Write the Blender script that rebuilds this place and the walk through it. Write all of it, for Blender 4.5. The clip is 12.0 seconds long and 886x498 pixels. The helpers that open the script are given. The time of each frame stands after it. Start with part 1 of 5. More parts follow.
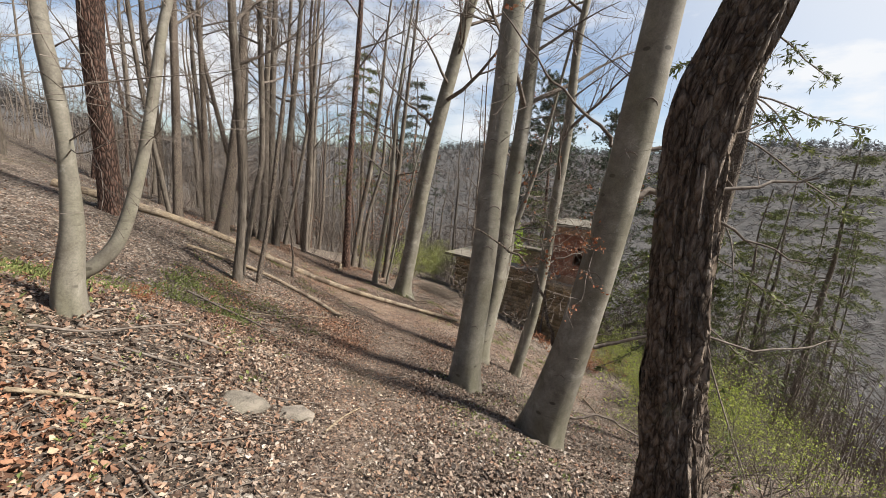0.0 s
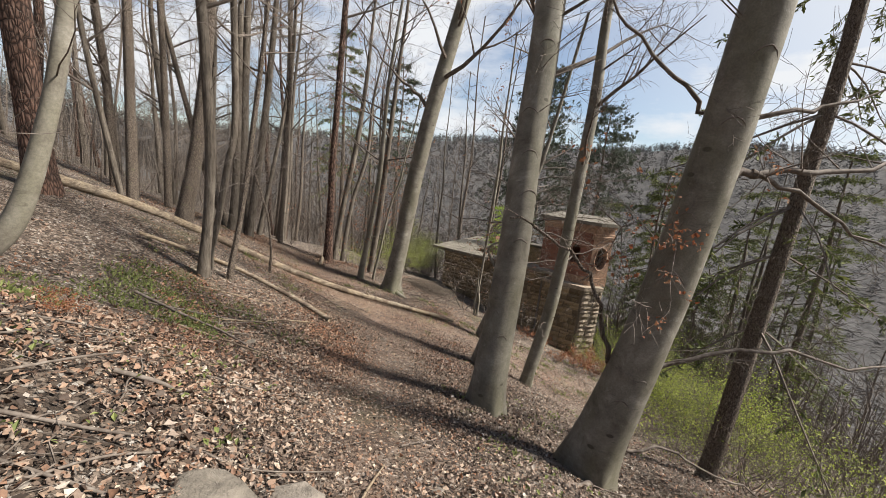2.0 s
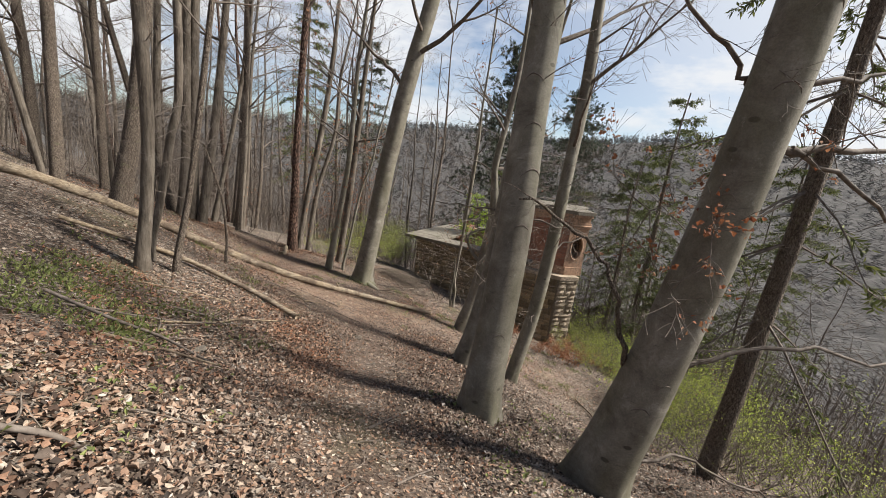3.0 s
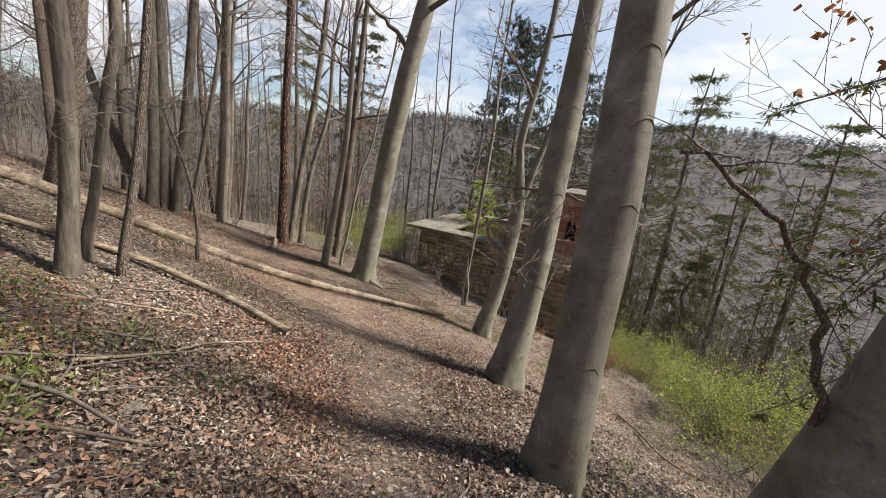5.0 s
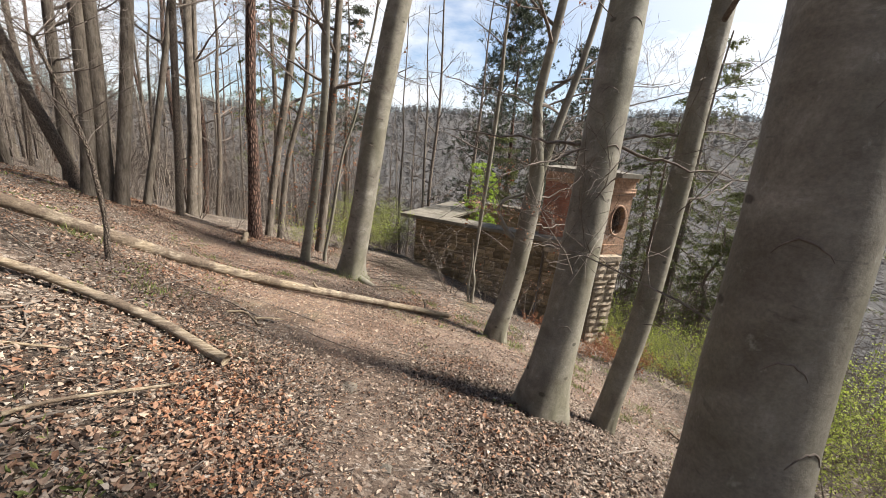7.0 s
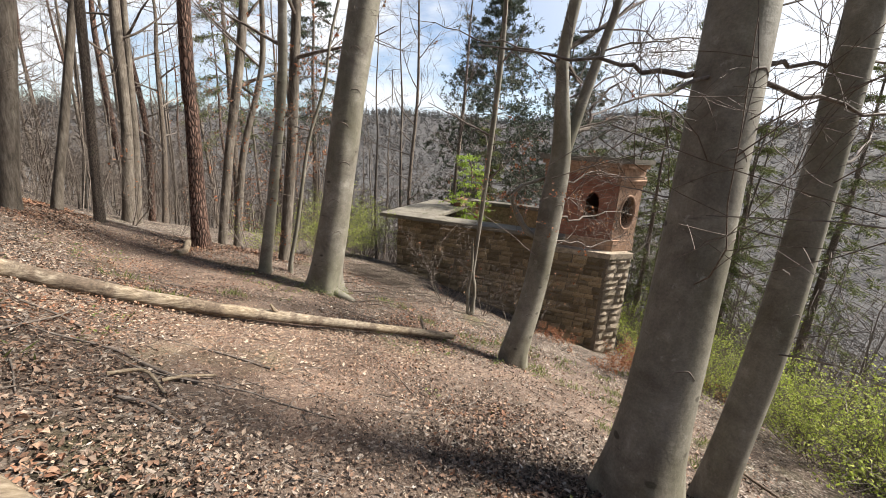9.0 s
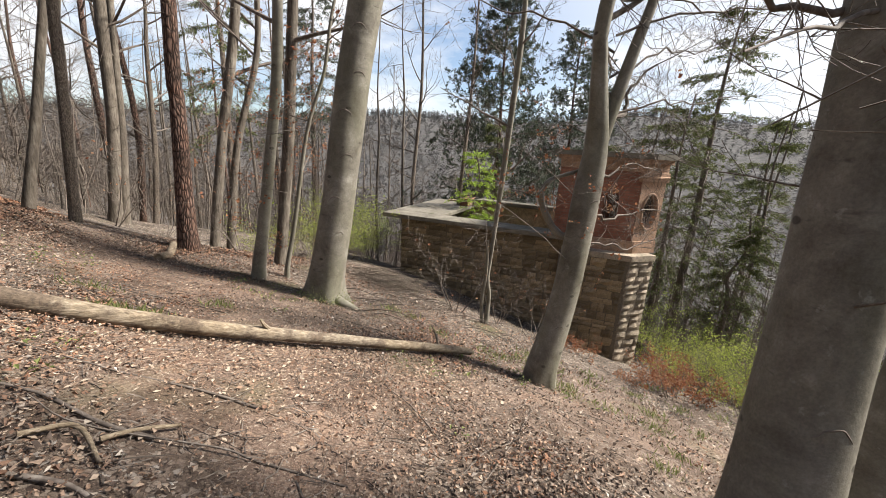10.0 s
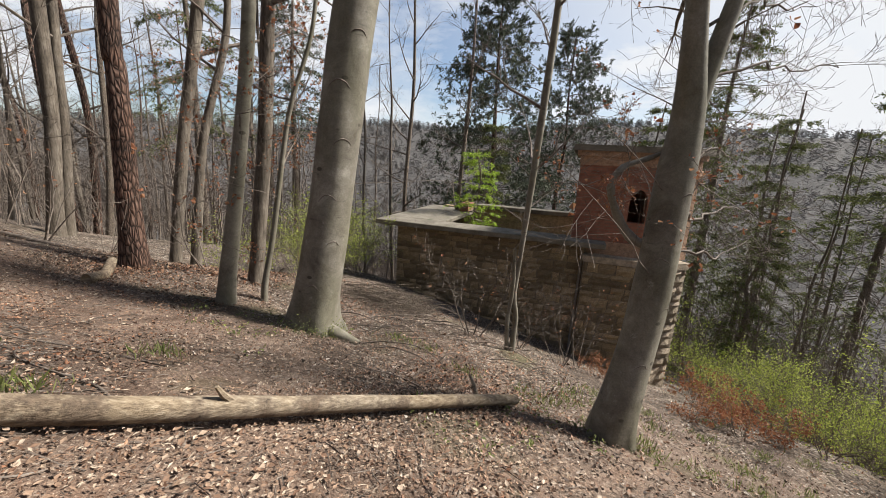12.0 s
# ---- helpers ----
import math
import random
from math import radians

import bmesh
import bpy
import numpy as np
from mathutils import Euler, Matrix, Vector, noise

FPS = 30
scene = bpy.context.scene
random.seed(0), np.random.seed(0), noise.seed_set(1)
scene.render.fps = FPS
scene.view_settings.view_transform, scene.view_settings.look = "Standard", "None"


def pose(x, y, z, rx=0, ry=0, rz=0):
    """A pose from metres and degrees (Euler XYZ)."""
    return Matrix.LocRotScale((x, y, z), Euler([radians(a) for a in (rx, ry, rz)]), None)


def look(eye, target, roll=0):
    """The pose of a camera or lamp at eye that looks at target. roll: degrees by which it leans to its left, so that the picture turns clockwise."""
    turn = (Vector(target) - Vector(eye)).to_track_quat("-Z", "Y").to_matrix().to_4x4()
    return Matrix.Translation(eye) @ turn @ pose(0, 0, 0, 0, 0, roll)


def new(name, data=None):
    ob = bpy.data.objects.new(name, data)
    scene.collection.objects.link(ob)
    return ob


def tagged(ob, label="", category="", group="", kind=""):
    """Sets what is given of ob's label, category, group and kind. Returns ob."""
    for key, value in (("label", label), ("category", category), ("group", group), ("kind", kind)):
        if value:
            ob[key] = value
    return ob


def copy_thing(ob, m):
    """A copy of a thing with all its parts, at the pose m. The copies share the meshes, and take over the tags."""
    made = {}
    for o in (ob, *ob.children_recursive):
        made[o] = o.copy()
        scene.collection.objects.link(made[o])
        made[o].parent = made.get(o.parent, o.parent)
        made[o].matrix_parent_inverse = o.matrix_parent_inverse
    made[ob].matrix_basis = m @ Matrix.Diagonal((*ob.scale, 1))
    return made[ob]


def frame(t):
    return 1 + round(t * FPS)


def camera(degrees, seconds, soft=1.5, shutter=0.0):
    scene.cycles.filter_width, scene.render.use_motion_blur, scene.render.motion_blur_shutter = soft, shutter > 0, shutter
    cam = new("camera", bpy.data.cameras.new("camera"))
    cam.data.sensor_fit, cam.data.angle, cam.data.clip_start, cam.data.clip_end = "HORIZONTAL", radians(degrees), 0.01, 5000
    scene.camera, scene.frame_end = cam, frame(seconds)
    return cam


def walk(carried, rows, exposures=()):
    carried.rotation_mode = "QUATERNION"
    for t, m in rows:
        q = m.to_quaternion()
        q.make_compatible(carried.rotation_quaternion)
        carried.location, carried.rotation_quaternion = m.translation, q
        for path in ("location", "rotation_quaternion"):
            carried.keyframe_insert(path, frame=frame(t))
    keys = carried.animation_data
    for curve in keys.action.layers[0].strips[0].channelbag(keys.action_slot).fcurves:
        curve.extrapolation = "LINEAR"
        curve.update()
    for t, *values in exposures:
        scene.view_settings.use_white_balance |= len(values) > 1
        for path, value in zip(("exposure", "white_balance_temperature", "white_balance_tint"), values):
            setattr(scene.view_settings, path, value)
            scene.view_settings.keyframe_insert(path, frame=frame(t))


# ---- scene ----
from mathutils.bvhtree import BVHTree

cam = camera(98.4, 12.0, soft=0.55)
METRES, EYE, TILT, LEAN, TURN = 10.0, 1.5, -11.5, -4.0, 0.0
ROWS = [
    (0.0, 0.0, 0.0, 0.0, 0.0, 0.0, 0.0),
    (0.5, -0.0164, 0.0289, 0.0015, -0.26, -0.18, -0.29),
    (1.0, -0.0283, 0.0577, 0.0002, -0.64, -0.38, -0.47),
    (1.5, -0.0426, 0.0887, 0.0017, -1.65, -0.54, -0.58),
    (2.0, -0.0644, 0.1243, -0.0012, -3.64, -0.99, -0.74),
    (2.5, -0.076, 0.1636, -0.0085, -6.13, -1.78, -0.81),
    (3.0, -0.0878, 0.1994, -0.0046, -8.61, -2.58, -0.9),
    (5.0, -0.1219, 0.3651, -0.0105, -9.72, -3.93, -0.34),
    (5.5, -0.1178, 0.4091, -0.0305, -7.78, -4.24, -0.3),
    (6.0, -0.1163, 0.4497, -0.0312, -7.2, -4.46, -0.17),
    (6.5, -0.1083, 0.4926, -0.036, -8.37, -4.74, 0.57),
    (7.0, -0.1078, 0.5389, -0.0367, -10.58, -4.8, 1.57),
    (7.5, -0.1139, 0.5841, -0.0387, -12.66, -4.77, 2.49),
    (9.5, -0.1174, 0.7657, -0.0507, -14.55, -4.53, 3.36),
    (10.0, -0.1218, 0.8057, -0.0507, -14.59, -4.46, 3.39),
    (10.5, -0.1224, 0.8494, -0.0537, -14.73, -4.22, 3.46),
    (11.0, -0.1287, 0.8866, -0.0516, -15.07, -3.9, 3.54),
    (11.5, -0.1377, 0.9256, -0.0501, -15.86, -3.58, 3.69),
    (12.0, -0.1401, 0.966, -0.0536, -17.28, -3.29, 4.14),
]
walk(cam, [(t, pose(0, 0, EYE, TILT, LEAN, TURN) @ pose(METRES * x, METRES * y, METRES * z, 90 + pitch, roll, yaw)) for t, x, y, z, yaw, pitch, roll in ROWS], ((0.0, 1.24), (2.5, 1.16), (5.0, 1.32), (6.0, 1.5), (7.5, 1.58), (10.0, 1.5), (12.0, 1.18)))

# ---- world, sun, exposure ----
SUN_AZ, SUN_EL = 95.0, 43.0
world = bpy.data.worlds.new("sky")
scene.world = world
world.use_nodes = True
wt = world.node_tree
wn = wt.nodes
wn.clear()
w_out = wn.new("ShaderNodeOutputWorld")
w_bg = wn.new("ShaderNodeBackground")
w_sky = wn.new("ShaderNodeTexSky")
w_sky.sky_type, w_sky.sun_disc = "NISHITA", False
w_sky.sun_elevation, w_sky.sun_rotation = radians(SUN_EL), radians(SUN_AZ)
w_sky.altitude, w_sky.dust_density, w_sky.ozone_density = 300, 0.5, 2.5
w_bg.inputs["Strength"].default_value = 0.056
w_co = wn.new("ShaderNodeTexCoord")
w_map = wn.new("ShaderNodeMapping")
w_map.inputs["Scale"].default_value = (1.2, 1.2, 3.4)
w_map.inputs["Location"].default_value = (0.35, 0.1, 0.0)
w_noise = wn.new("ShaderNodeTexNoise")
w_noise.inputs["Scale"].default_value, w_noise.inputs["Detail"].default_value, w_noise.inputs["Roughness"].default_value = 1.7, 9, 0.58
w_ramp = wn.new("ShaderNodeValToRGB")
w_ramp.color_ramp.elements[0].position, w_ramp.color_ramp.elements[1].position = 0.44, 0.6
w_ramp.color_ramp.elements[0].color = (0.12, 0.12, 0.12, 1)
w_mix = wn.new("ShaderNodeMix")
w_mix.data_type = "RGBA"
w_mix.inputs["B"].default_value = (7.0, 7.15, 7.4, 1)
wt.links.new(w_co.outputs["Generated"], w_map.inputs["Vector"])
wt.links.new(w_map.outputs["Vector"], w_noise.inputs["Vector"])
wt.links.new(w_noise.outputs["Fac"], w_ramp.inputs["Fac"])
w_dot = wn.new("ShaderNodeVectorMath")                  # thin bright haze around the sun's side of the sky
w_dot.operation = "DOT_PRODUCT"
w_dot.inputs[1].default_value = (math.sin(radians(SUN_AZ)) * math.cos(radians(SUN_EL)), math.cos(radians(SUN_AZ)) * math.cos(radians(SUN_EL)), math.sin(radians(SUN_EL)))
w_haze = wn.new("ShaderNodeMapRange")
w_haze.inputs["From Min"].default_value, w_haze.inputs["From Max"].default_value = 0.3, 0.85
w_add = wn.new("ShaderNodeMath")
w_add.operation, w_add.use_clamp = "ADD", True
wt.links.new(w_co.outputs["Generated"], w_dot.inputs[0])
wt.links.new(w_dot.outputs["Value"], w_haze.inputs["Value"])
wt.links.new(w_haze.outputs["Result"], w_add.inputs[0])
wt.links.new(w_ramp.outputs["Color"], w_add.inputs[1])
w_sep = wn.new("ShaderNodeSeparateXYZ")                 # the cloud lies low; overhead the sky is clear
w_low = wn.new("ShaderNodeMapRange")
for key, value in (("From Min", 0.42), ("From Max", 0.72), ("To Min", 1.0), ("To Max", 0.12)):
    w_low.inputs[key].default_value = value
w_mul = wn.new("ShaderNodeMath")
w_mul.operation = "MULTIPLY"
wt.links.new(w_co.outputs["Generated"], w_sep.inputs["Vector"])
wt.links.new(w_sep.outputs["Z"], w_low.inputs["Value"])
wt.links.new(w_add.outputs["Value"], w_mul.inputs[0])
wt.links.new(w_low.outputs["Result"], w_mul.inputs[1])
wt.links.new(w_mul.outputs["Value"], w_mix.inputs["Factor"])
wt.links.new(w_sky.outputs["Color"], w_mix.inputs["A"])
wt.links.new(w_mix.outputs["Result"], w_bg.inputs["Color"])
wt.links.new(w_bg.outputs["Background"], w_out.inputs["Surface"])

sun = new("sun", bpy.data.lights.new("sun", "SUN"))
sun.data.energy, sun.data.angle, sun.data.color = 5.0, radians(10.0), (1.0, 0.95, 0.87)
sun_way = Vector((math.sin(radians(SUN_AZ)) * math.cos(radians(SUN_EL)), math.cos(radians(SUN_AZ)) * math.cos(radians(SUN_EL)), math.sin(radians(SUN_EL))))
sun.matrix_world = look(sun_way * 60, (0, 0, 0))


# ---- materials ----
def material(name, build):
    m = bpy.data.materials.new(name)
    m.use_nodes = True
    t = m.node_tree
    bsdf = t.nodes["Principled BSDF"]
    bsdf.inputs["Roughness"].default_value = 0.85
    bsdf.inputs["Specular IOR Level"].default_value = 0.25
    build(t, bsdf)
    return m


def coords(t, scale=(1, 1, 1)):
    c, mp = t.nodes.new("ShaderNodeTexCoord"), t.nodes.new("ShaderNodeMapping")
    mp.inputs["Scale"].default_value = scale
    t.links.new(c.outputs["Object"], mp.inputs["Vector"])
    return mp.outputs["Vector"]


def noise_tex(t, scale, detail=6, rough=0.6, vec=None, distort=0.0):
    n = t.nodes.new("ShaderNodeTexNoise")
    n.inputs["Scale"].default_value, n.inputs["Detail"].default_value, n.inputs["Roughness"].default_value, n.inputs["Distortion"].default_value = scale, detail, rough, distort
    t.links.new(vec if vec is not None else coords(t), n.inputs["Vector"])
    return n.outputs["Fac"]


def ramp(t, fac, *stops):
    r = t.nodes.new("ShaderNodeValToRGB")
    e = r.color_ramp.elements
    while len(e) < len(stops):
        e.new(0.5)
    for el, (p, c) in zip(e, stops):
        el.position, el.color = p, (*c, 1) if len(c) == 3 else c
    t.links.new(fac, r.inputs["Fac"])
    return r.outputs["Color"]


def mixed(t, fac, a, b, mode="MIX"):
    m = t.nodes.new("ShaderNodeMix")
    m.data_type, m.blend_type = "RGBA", mode
    for sock, v in (("Factor", fac), ("A", a), ("B", b)):
        if isinstance(v, (int, float)):
            m.inputs[sock].default_value = v
        elif isinstance(v, tuple):
            m.inputs[sock].default_value = (*v, 1)
        else:
            t.links.new(v, m.inputs[sock])
    return m.outputs["Result"]


def bump(t, bsdf, height, strength=0.5, distance=0.02):
    b = t.nodes.new("ShaderNodeBump")
    b.inputs["Strength"].default_value, b.inputs["Distance"].default_value = strength, distance
    t.links.new(height, b.inputs["Height"])
    t.links.new(b.outputs["Normal"], bsdf.inputs["Normal"])


def toned(t, c, k=0.72):
    return mixed(t, 1.0, c, (k, k, k), "MULTIPLY")


def base_color(t, bsdf, c):
    t.links.new(toned(t, c), bsdf.inputs["Base Color"])


def random_info(t, island=False):
    if island:
        return t.nodes.new("ShaderNodeNewGeometry").outputs["Random Per Island"]
    return t.nodes.new("ShaderNodeObjectInfo").outputs["Random"]


def flakes(t, scale, *stops):
    """Loose flat bits, each of one colour, with dark gaps between them: colour and height."""
    v = coords(t)
    nz = t.nodes.new("ShaderNodeTexNoise")
    nz.inputs["Scale"].default_value, nz.inputs["Detail"].default_value = scale * 0.8, 4
    t.links.new(v, nz.inputs["Vector"])
    wob = t.nodes.new("ShaderNodeMix")
    wob.data_type, wob.inputs["Factor"].default_value = "VECTOR", 1.6 / scale
    t.links.new(v, wob.inputs["A"])
    t.links.new(nz.outputs["Color"], wob.inputs["B"])
    cell, edge = t.nodes.new("ShaderNodeTexVoronoi"), t.nodes.new("ShaderNodeTexVoronoi")
    edge.feature = "DISTANCE_TO_EDGE"
    for n in (cell, edge):
        n.inputs["Scale"].default_value = scale
        t.links.new(wob.outputs["Result"], n.inputs["Vector"])
    one = t.nodes.new("ShaderNodeSeparateColor")
    t.links.new(cell.outputs["Color"], one.inputs["Color"])
    c = ramp(t, one.outputs["Red"], *stops)
    gap = ramp(t, edge.outputs["Distance"], (0.0, (0.22, 0.2, 0.19)), (0.09, (0.85, 0.85, 0.85)), (0.3, (1.0, 1.0, 1.0)))
    return mixed(t, 1.0, c, gap, "MULTIPLY"), one.outputs["Green"]


def build_ground(t, b):
    at = t.nodes.new("ShaderNodeAttribute")
    at.attribute_name = "trodden"
    litter, tilt = flakes(t, 30, (0.0, (0.045, 0.034, 0.026)), (0.3, (0.13, 0.098, 0.074)), (0.55, (0.23, 0.175, 0.135)), (0.78, (0.33, 0.265, 0.21)), (0.93, (0.42, 0.36, 0.3)), (1.0, (0.6, 0.55, 0.49)))
    bits, _ = flakes(t, 75, (0.0, (0.1, 0.07, 0.053)), (0.4, (0.23, 0.155, 0.115)), (0.75, (0.33, 0.24, 0.18)), (0.95, (0.46, 0.37, 0.29)), (1.0, (0.62, 0.54, 0.45)))
    dirt = mixed(t, 0.45, bits, ramp(t, noise_tex(t, 40, 10, 0.7), (0.3, (0.09, 0.062, 0.047)), (0.48, (0.26, 0.172, 0.127)), (0.7, (0.46, 0.345, 0.265))))
    c = mixed(t, at.outputs["Fac"], litter, dirt)
    patches = ramp(t, noise_tex(t, 0.7, 5, 0.6), (0.56, (0, 0, 0)), (0.7, (0.6, 0.6, 0.6)))
    moss = ramp(t, noise_tex(t, 45, 6, 0.7), (0.35, (0.05, 0.05, 0.02)), (0.65, (0.2, 0.19, 0.085)))
    far = t.nodes.new("ShaderNodeAttribute")
    far.attribute_name = "wood"
    c = mixed(t, patches, c, moss)
    damp = ramp(t, noise_tex(t, 1.1, 6, 0.65, None, 0.5), (0.36, (0.5, 0.47, 0.45)), (0.55, (1, 1, 1)), (0.72, (1.12, 1.04, 0.98)))
    c = mixed(t, 1.0, c, damp, "MULTIPLY")
    # far ground: its grey holds distance haze and valley shade in the colour
    wood = ramp(t, noise_tex(t, 0.25, 14, 0.8), (0.36, (0.04, 0.037, 0.036)), (0.5, (0.09, 0.084, 0.08)), (0.64, (0.16, 0.15, 0.142)))
    base_color(t, b, mixed(t, far.outputs["Fac"], c, wood))
    b.inputs["Roughness"].default_value = 0.95
    bump(t, b, mixed(t, 0.5, noise_tex(t, 30, 8, 0.75), tilt), 0.9, 0.04)


def build_beech(t, b):
    v = coords(t)
    big = ramp(t, noise_tex(t, 2.6, 10, 0.72, v, 0.4), (0.3, (0.115, 0.098, 0.074)), (0.45, (0.205, 0.182, 0.145)), (0.57, (0.28, 0.254, 0.207)), (0.72, (0.46, 0.43, 0.365)))
    c = mixed(t, ramp(t, noise_tex(t, 4.2, 5, 0.6, coords(t, (1.0, 1.0, 4.5)), 0.5), (0.27, (0.7, 0.7, 0.7)), (0.37, (0, 0, 0))), big, (0.1, 0.088, 0.07))
    spots = ramp(t, noise_tex(t, 9, 6, 0.7, coords(t, (1, 1, 0.8))), (0.62, (0, 0, 0)), (0.7, (0.55, 0.55, 0.55)))
    c = mixed(t, spots, c, (0.46, 0.445, 0.395))
    sc = t.nodes.new("ShaderNodeTexVoronoi")
    sc.inputs["Scale"].default_value = 2.4
    t.links.new(coords(t, (1.0, 1.0, 1.8)), sc.inputs["Vector"])
    c = mixed(t, ramp(t, sc.outputs["Distance"], (0.085, (0.85, 0.85, 0.85)), (0.12, (0, 0, 0))), c, (0.06, 0.05, 0.04))
    algae = ramp(t, noise_tex(t, 1.7, 6, 0.65, coords(t, (1, 1, 0.4))), (0.44, (0, 0, 0)), (0.68, (0.65, 0.65, 0.65)))
    c = mixed(t, algae, c, (0.175, 0.165, 0.1))
    fine = ramp(t, noise_tex(t, 60, 5, 0.7, v), (0.35, (0.8, 0.8, 0.8)), (0.62, (1.05, 1.05, 1.05)))
    base_color(t, b, mixed(t, 1.0, c, fine, "MULTIPLY"))
    b.inputs["Roughness"].default_value = 0.7
    bump(t, b, noise_tex(t, 9, 9, 0.65, coords(t, (1, 1, 1.4))), 0.3, 0.02)


def build_greybark(t, b):
    c = ramp(t, noise_tex(t, 3.5, 10, 0.75, coords(t, (1, 1, 0.5)), 0.5), (0.3, (0.075, 0.06, 0.047)), (0.48, (0.155, 0.13, 0.105)), (0.62, (0.235, 0.205, 0.17)), (0.76, (0.36, 0.33, 0.28)))
    streak = noise_tex(t, 26, 8, 0.7, coords(t, (1, 1, 0.12)))
    c = mixed(t, 1.0, c, ramp(t, streak, (0.36, (0.5, 0.48, 0.46)), (0.58, (1.1, 1.08, 1.05))), "MULTIPLY")
    base_color(t, b, c)
    bump(t, b, streak, 0.6, 0.02)


def build_pine(t, b):
    v = coords(t, (1, 1, 0.28))
    vo = t.nodes.new("ShaderNodeTexVoronoi")
    vo.feature, vo.inputs["Scale"].default_value = "DISTANCE_TO_EDGE", 22
    wob = t.nodes.new("ShaderNodeMix")
    wob.data_type, wob.inputs["Factor"].default_value = "VECTOR", 0.06
    nz = t.nodes.new("ShaderNodeTexNoise")
    nz.inputs["Scale"].default_value = 6
    t.links.new(v, nz.inputs["Vector"])
    t.links.new(v, wob.inputs["A"])
    t.links.new(nz.outputs["Color"], wob.inputs["B"])
    t.links.new(wob.outputs["Result"], vo.inputs["Vector"])
    plates = ramp(t, vo.outputs["Distance"], (0.0, (0.03, 0.022, 0.018)), (0.12, (0.13, 0.085, 0.065)), (0.4, (0.27, 0.19, 0.155)))
    tint = ramp(t, noise_tex(t, 4, 6, 0.6), (0.35, (0.75, 0.7, 0.68)), (0.7, (1.15, 0.95, 0.85)))
    base_color(t, b, mixed(t, 1.0, plates, tint, "MULTIPLY"))
    bump(t, b, vo.outputs["Distance"], 1.0, 0.05)


def build_rough(t, b):
    v = coords(t, (1, 1, 0.42))
    nz = t.nodes.new("ShaderNodeTexNoise")
    nz.inputs["Scale"].default_value, nz.inputs["Detail"].default_value = 18, 6
    t.links.new(v, nz.inputs["Vector"])
    wob = t.nodes.new("ShaderNodeMix")
    wob.data_type, wob.inputs["Factor"].default_value = "VECTOR", 0.045
    t.links.new(v, wob.inputs["A"])
    t.links.new(nz.outputs["Color"], wob.inputs["B"])
    vo = t.nodes.new("ShaderNodeTexVoronoi")
    vo.feature, vo.inputs["Scale"].default_value = "DISTANCE_TO_EDGE", 46
    t.links.new(wob.outputs["Result"], vo.inputs["Vector"])
    ridges = noise_tex(t, 55, 9, 0.68, v, 0.6)
    c = ramp(t, ridges, (0.36, (0.08, 0.06, 0.046)), (0.48, (0.2, 0.155, 0.12)), (0.58, (0.31, 0.25, 0.2)), (0.72, (0.44, 0.375, 0.305)))
    crack = mixed(t, 1.0, ramp(t, vo.outputs["Distance"], (0.01, (0.85, 0.85, 0.85)), (0.11, (0, 0, 0))), ramp(t, noise_tex(t, 20, 5, 0.6), (0.38, (0.2, 0.2, 0.2)), (0.55, (1, 1, 1))), "MULTIPLY")
    c = mixed(t, crack, c, (0.05, 0.038, 0.029))
    lich = ramp(t, noise_tex(t, 6, 6, 0.7), (0.57, (0, 0, 0)), (0.7, (0.5, 0.5, 0.5)))
    base_color(t, b, mixed(t, lich, c, (0.24, 0.24, 0.13)))
    hgt = mixed(t, 0.55, ridges, ramp(t, vo.outputs["Distance"], (0.0, (0, 0, 0)), (0.25, (1, 1, 1))))
    bump(t, b, hgt, 1.0, 0.03)


def build_twig(t, b):
    c = ramp(t, noise_tex(t, 14, 5, 0.6), (0.3, (0.085, 0.066, 0.052)), (0.55, (0.19, 0.155, 0.128)), (0.8, (0.36, 0.315, 0.27)))
    base_color(t, b, c)


def leafy(stops, trans=0.25, tint=None):
    def build(t, b):
        c = ramp(t, random_info(t, True), *stops)
        if tint:
            c = mixed(t, ramp(t, noise_tex(t, 0.45, 4, 0.6), (0.44, (0, 0, 0)), (0.6, (1, 1, 1))), c, mixed(t, 1.0, c, tint, "MULTIPLY"))
        n = ramp(t, noise_tex(t, 90, 3, 0.6), (0.3, (0.7, 0.7, 0.7)), (0.7, (1.05, 1.05, 1.05)))
        c = mixed(t, 1.0, c, n, "MULTIPLY")
        base_color(t, b, c)
        b.inputs["Roughness"].default_value = 0.7
        if trans:
            tr = t.nodes.new("ShaderNodeBsdfTranslucent")
            t.links.new(toned(t, c), tr.inputs["Color"])
            ms = t.nodes.new("ShaderNodeMixShader")
            ms.inputs["Fac"].default_value = trans
            t.links.new(b.outputs["BSDF"], ms.inputs[1])
            t.links.new(tr.outputs["BSDF"], ms.inputs[2])
            t.links.new(ms.outputs["Shader"], t.nodes["Material Output"].inputs["Surface"])
    return build


def build_stone(c0, c1, c2, lichen=0.5):
    def build(t, b):
        r = ramp(t, random_info(t), (0.0, c0), (0.5, c1), (1.0, c2))
        n = ramp(t, noise_tex(t, 9, 9, 0.7), (0.3, (0.5, 0.48, 0.46)), (0.68, (1.2, 1.15, 1.1)))
        c = mixed(t, 1.0, r, n, "MULTIPLY")
        l = ramp(t, noise_tex(t, 2.4, 6, 0.65), (0.5, (0, 0, 0)), (0.68, (lichen, lichen, lichen)))
        base_color(t, b, mixed(t, l, c, (0.1, 0.1, 0.055)))
        b.inputs["Roughness"].default_value = 0.92
        bump(t, b, noise_tex(t, 24, 8, 0.7), 0.8, 0.03)
    return build


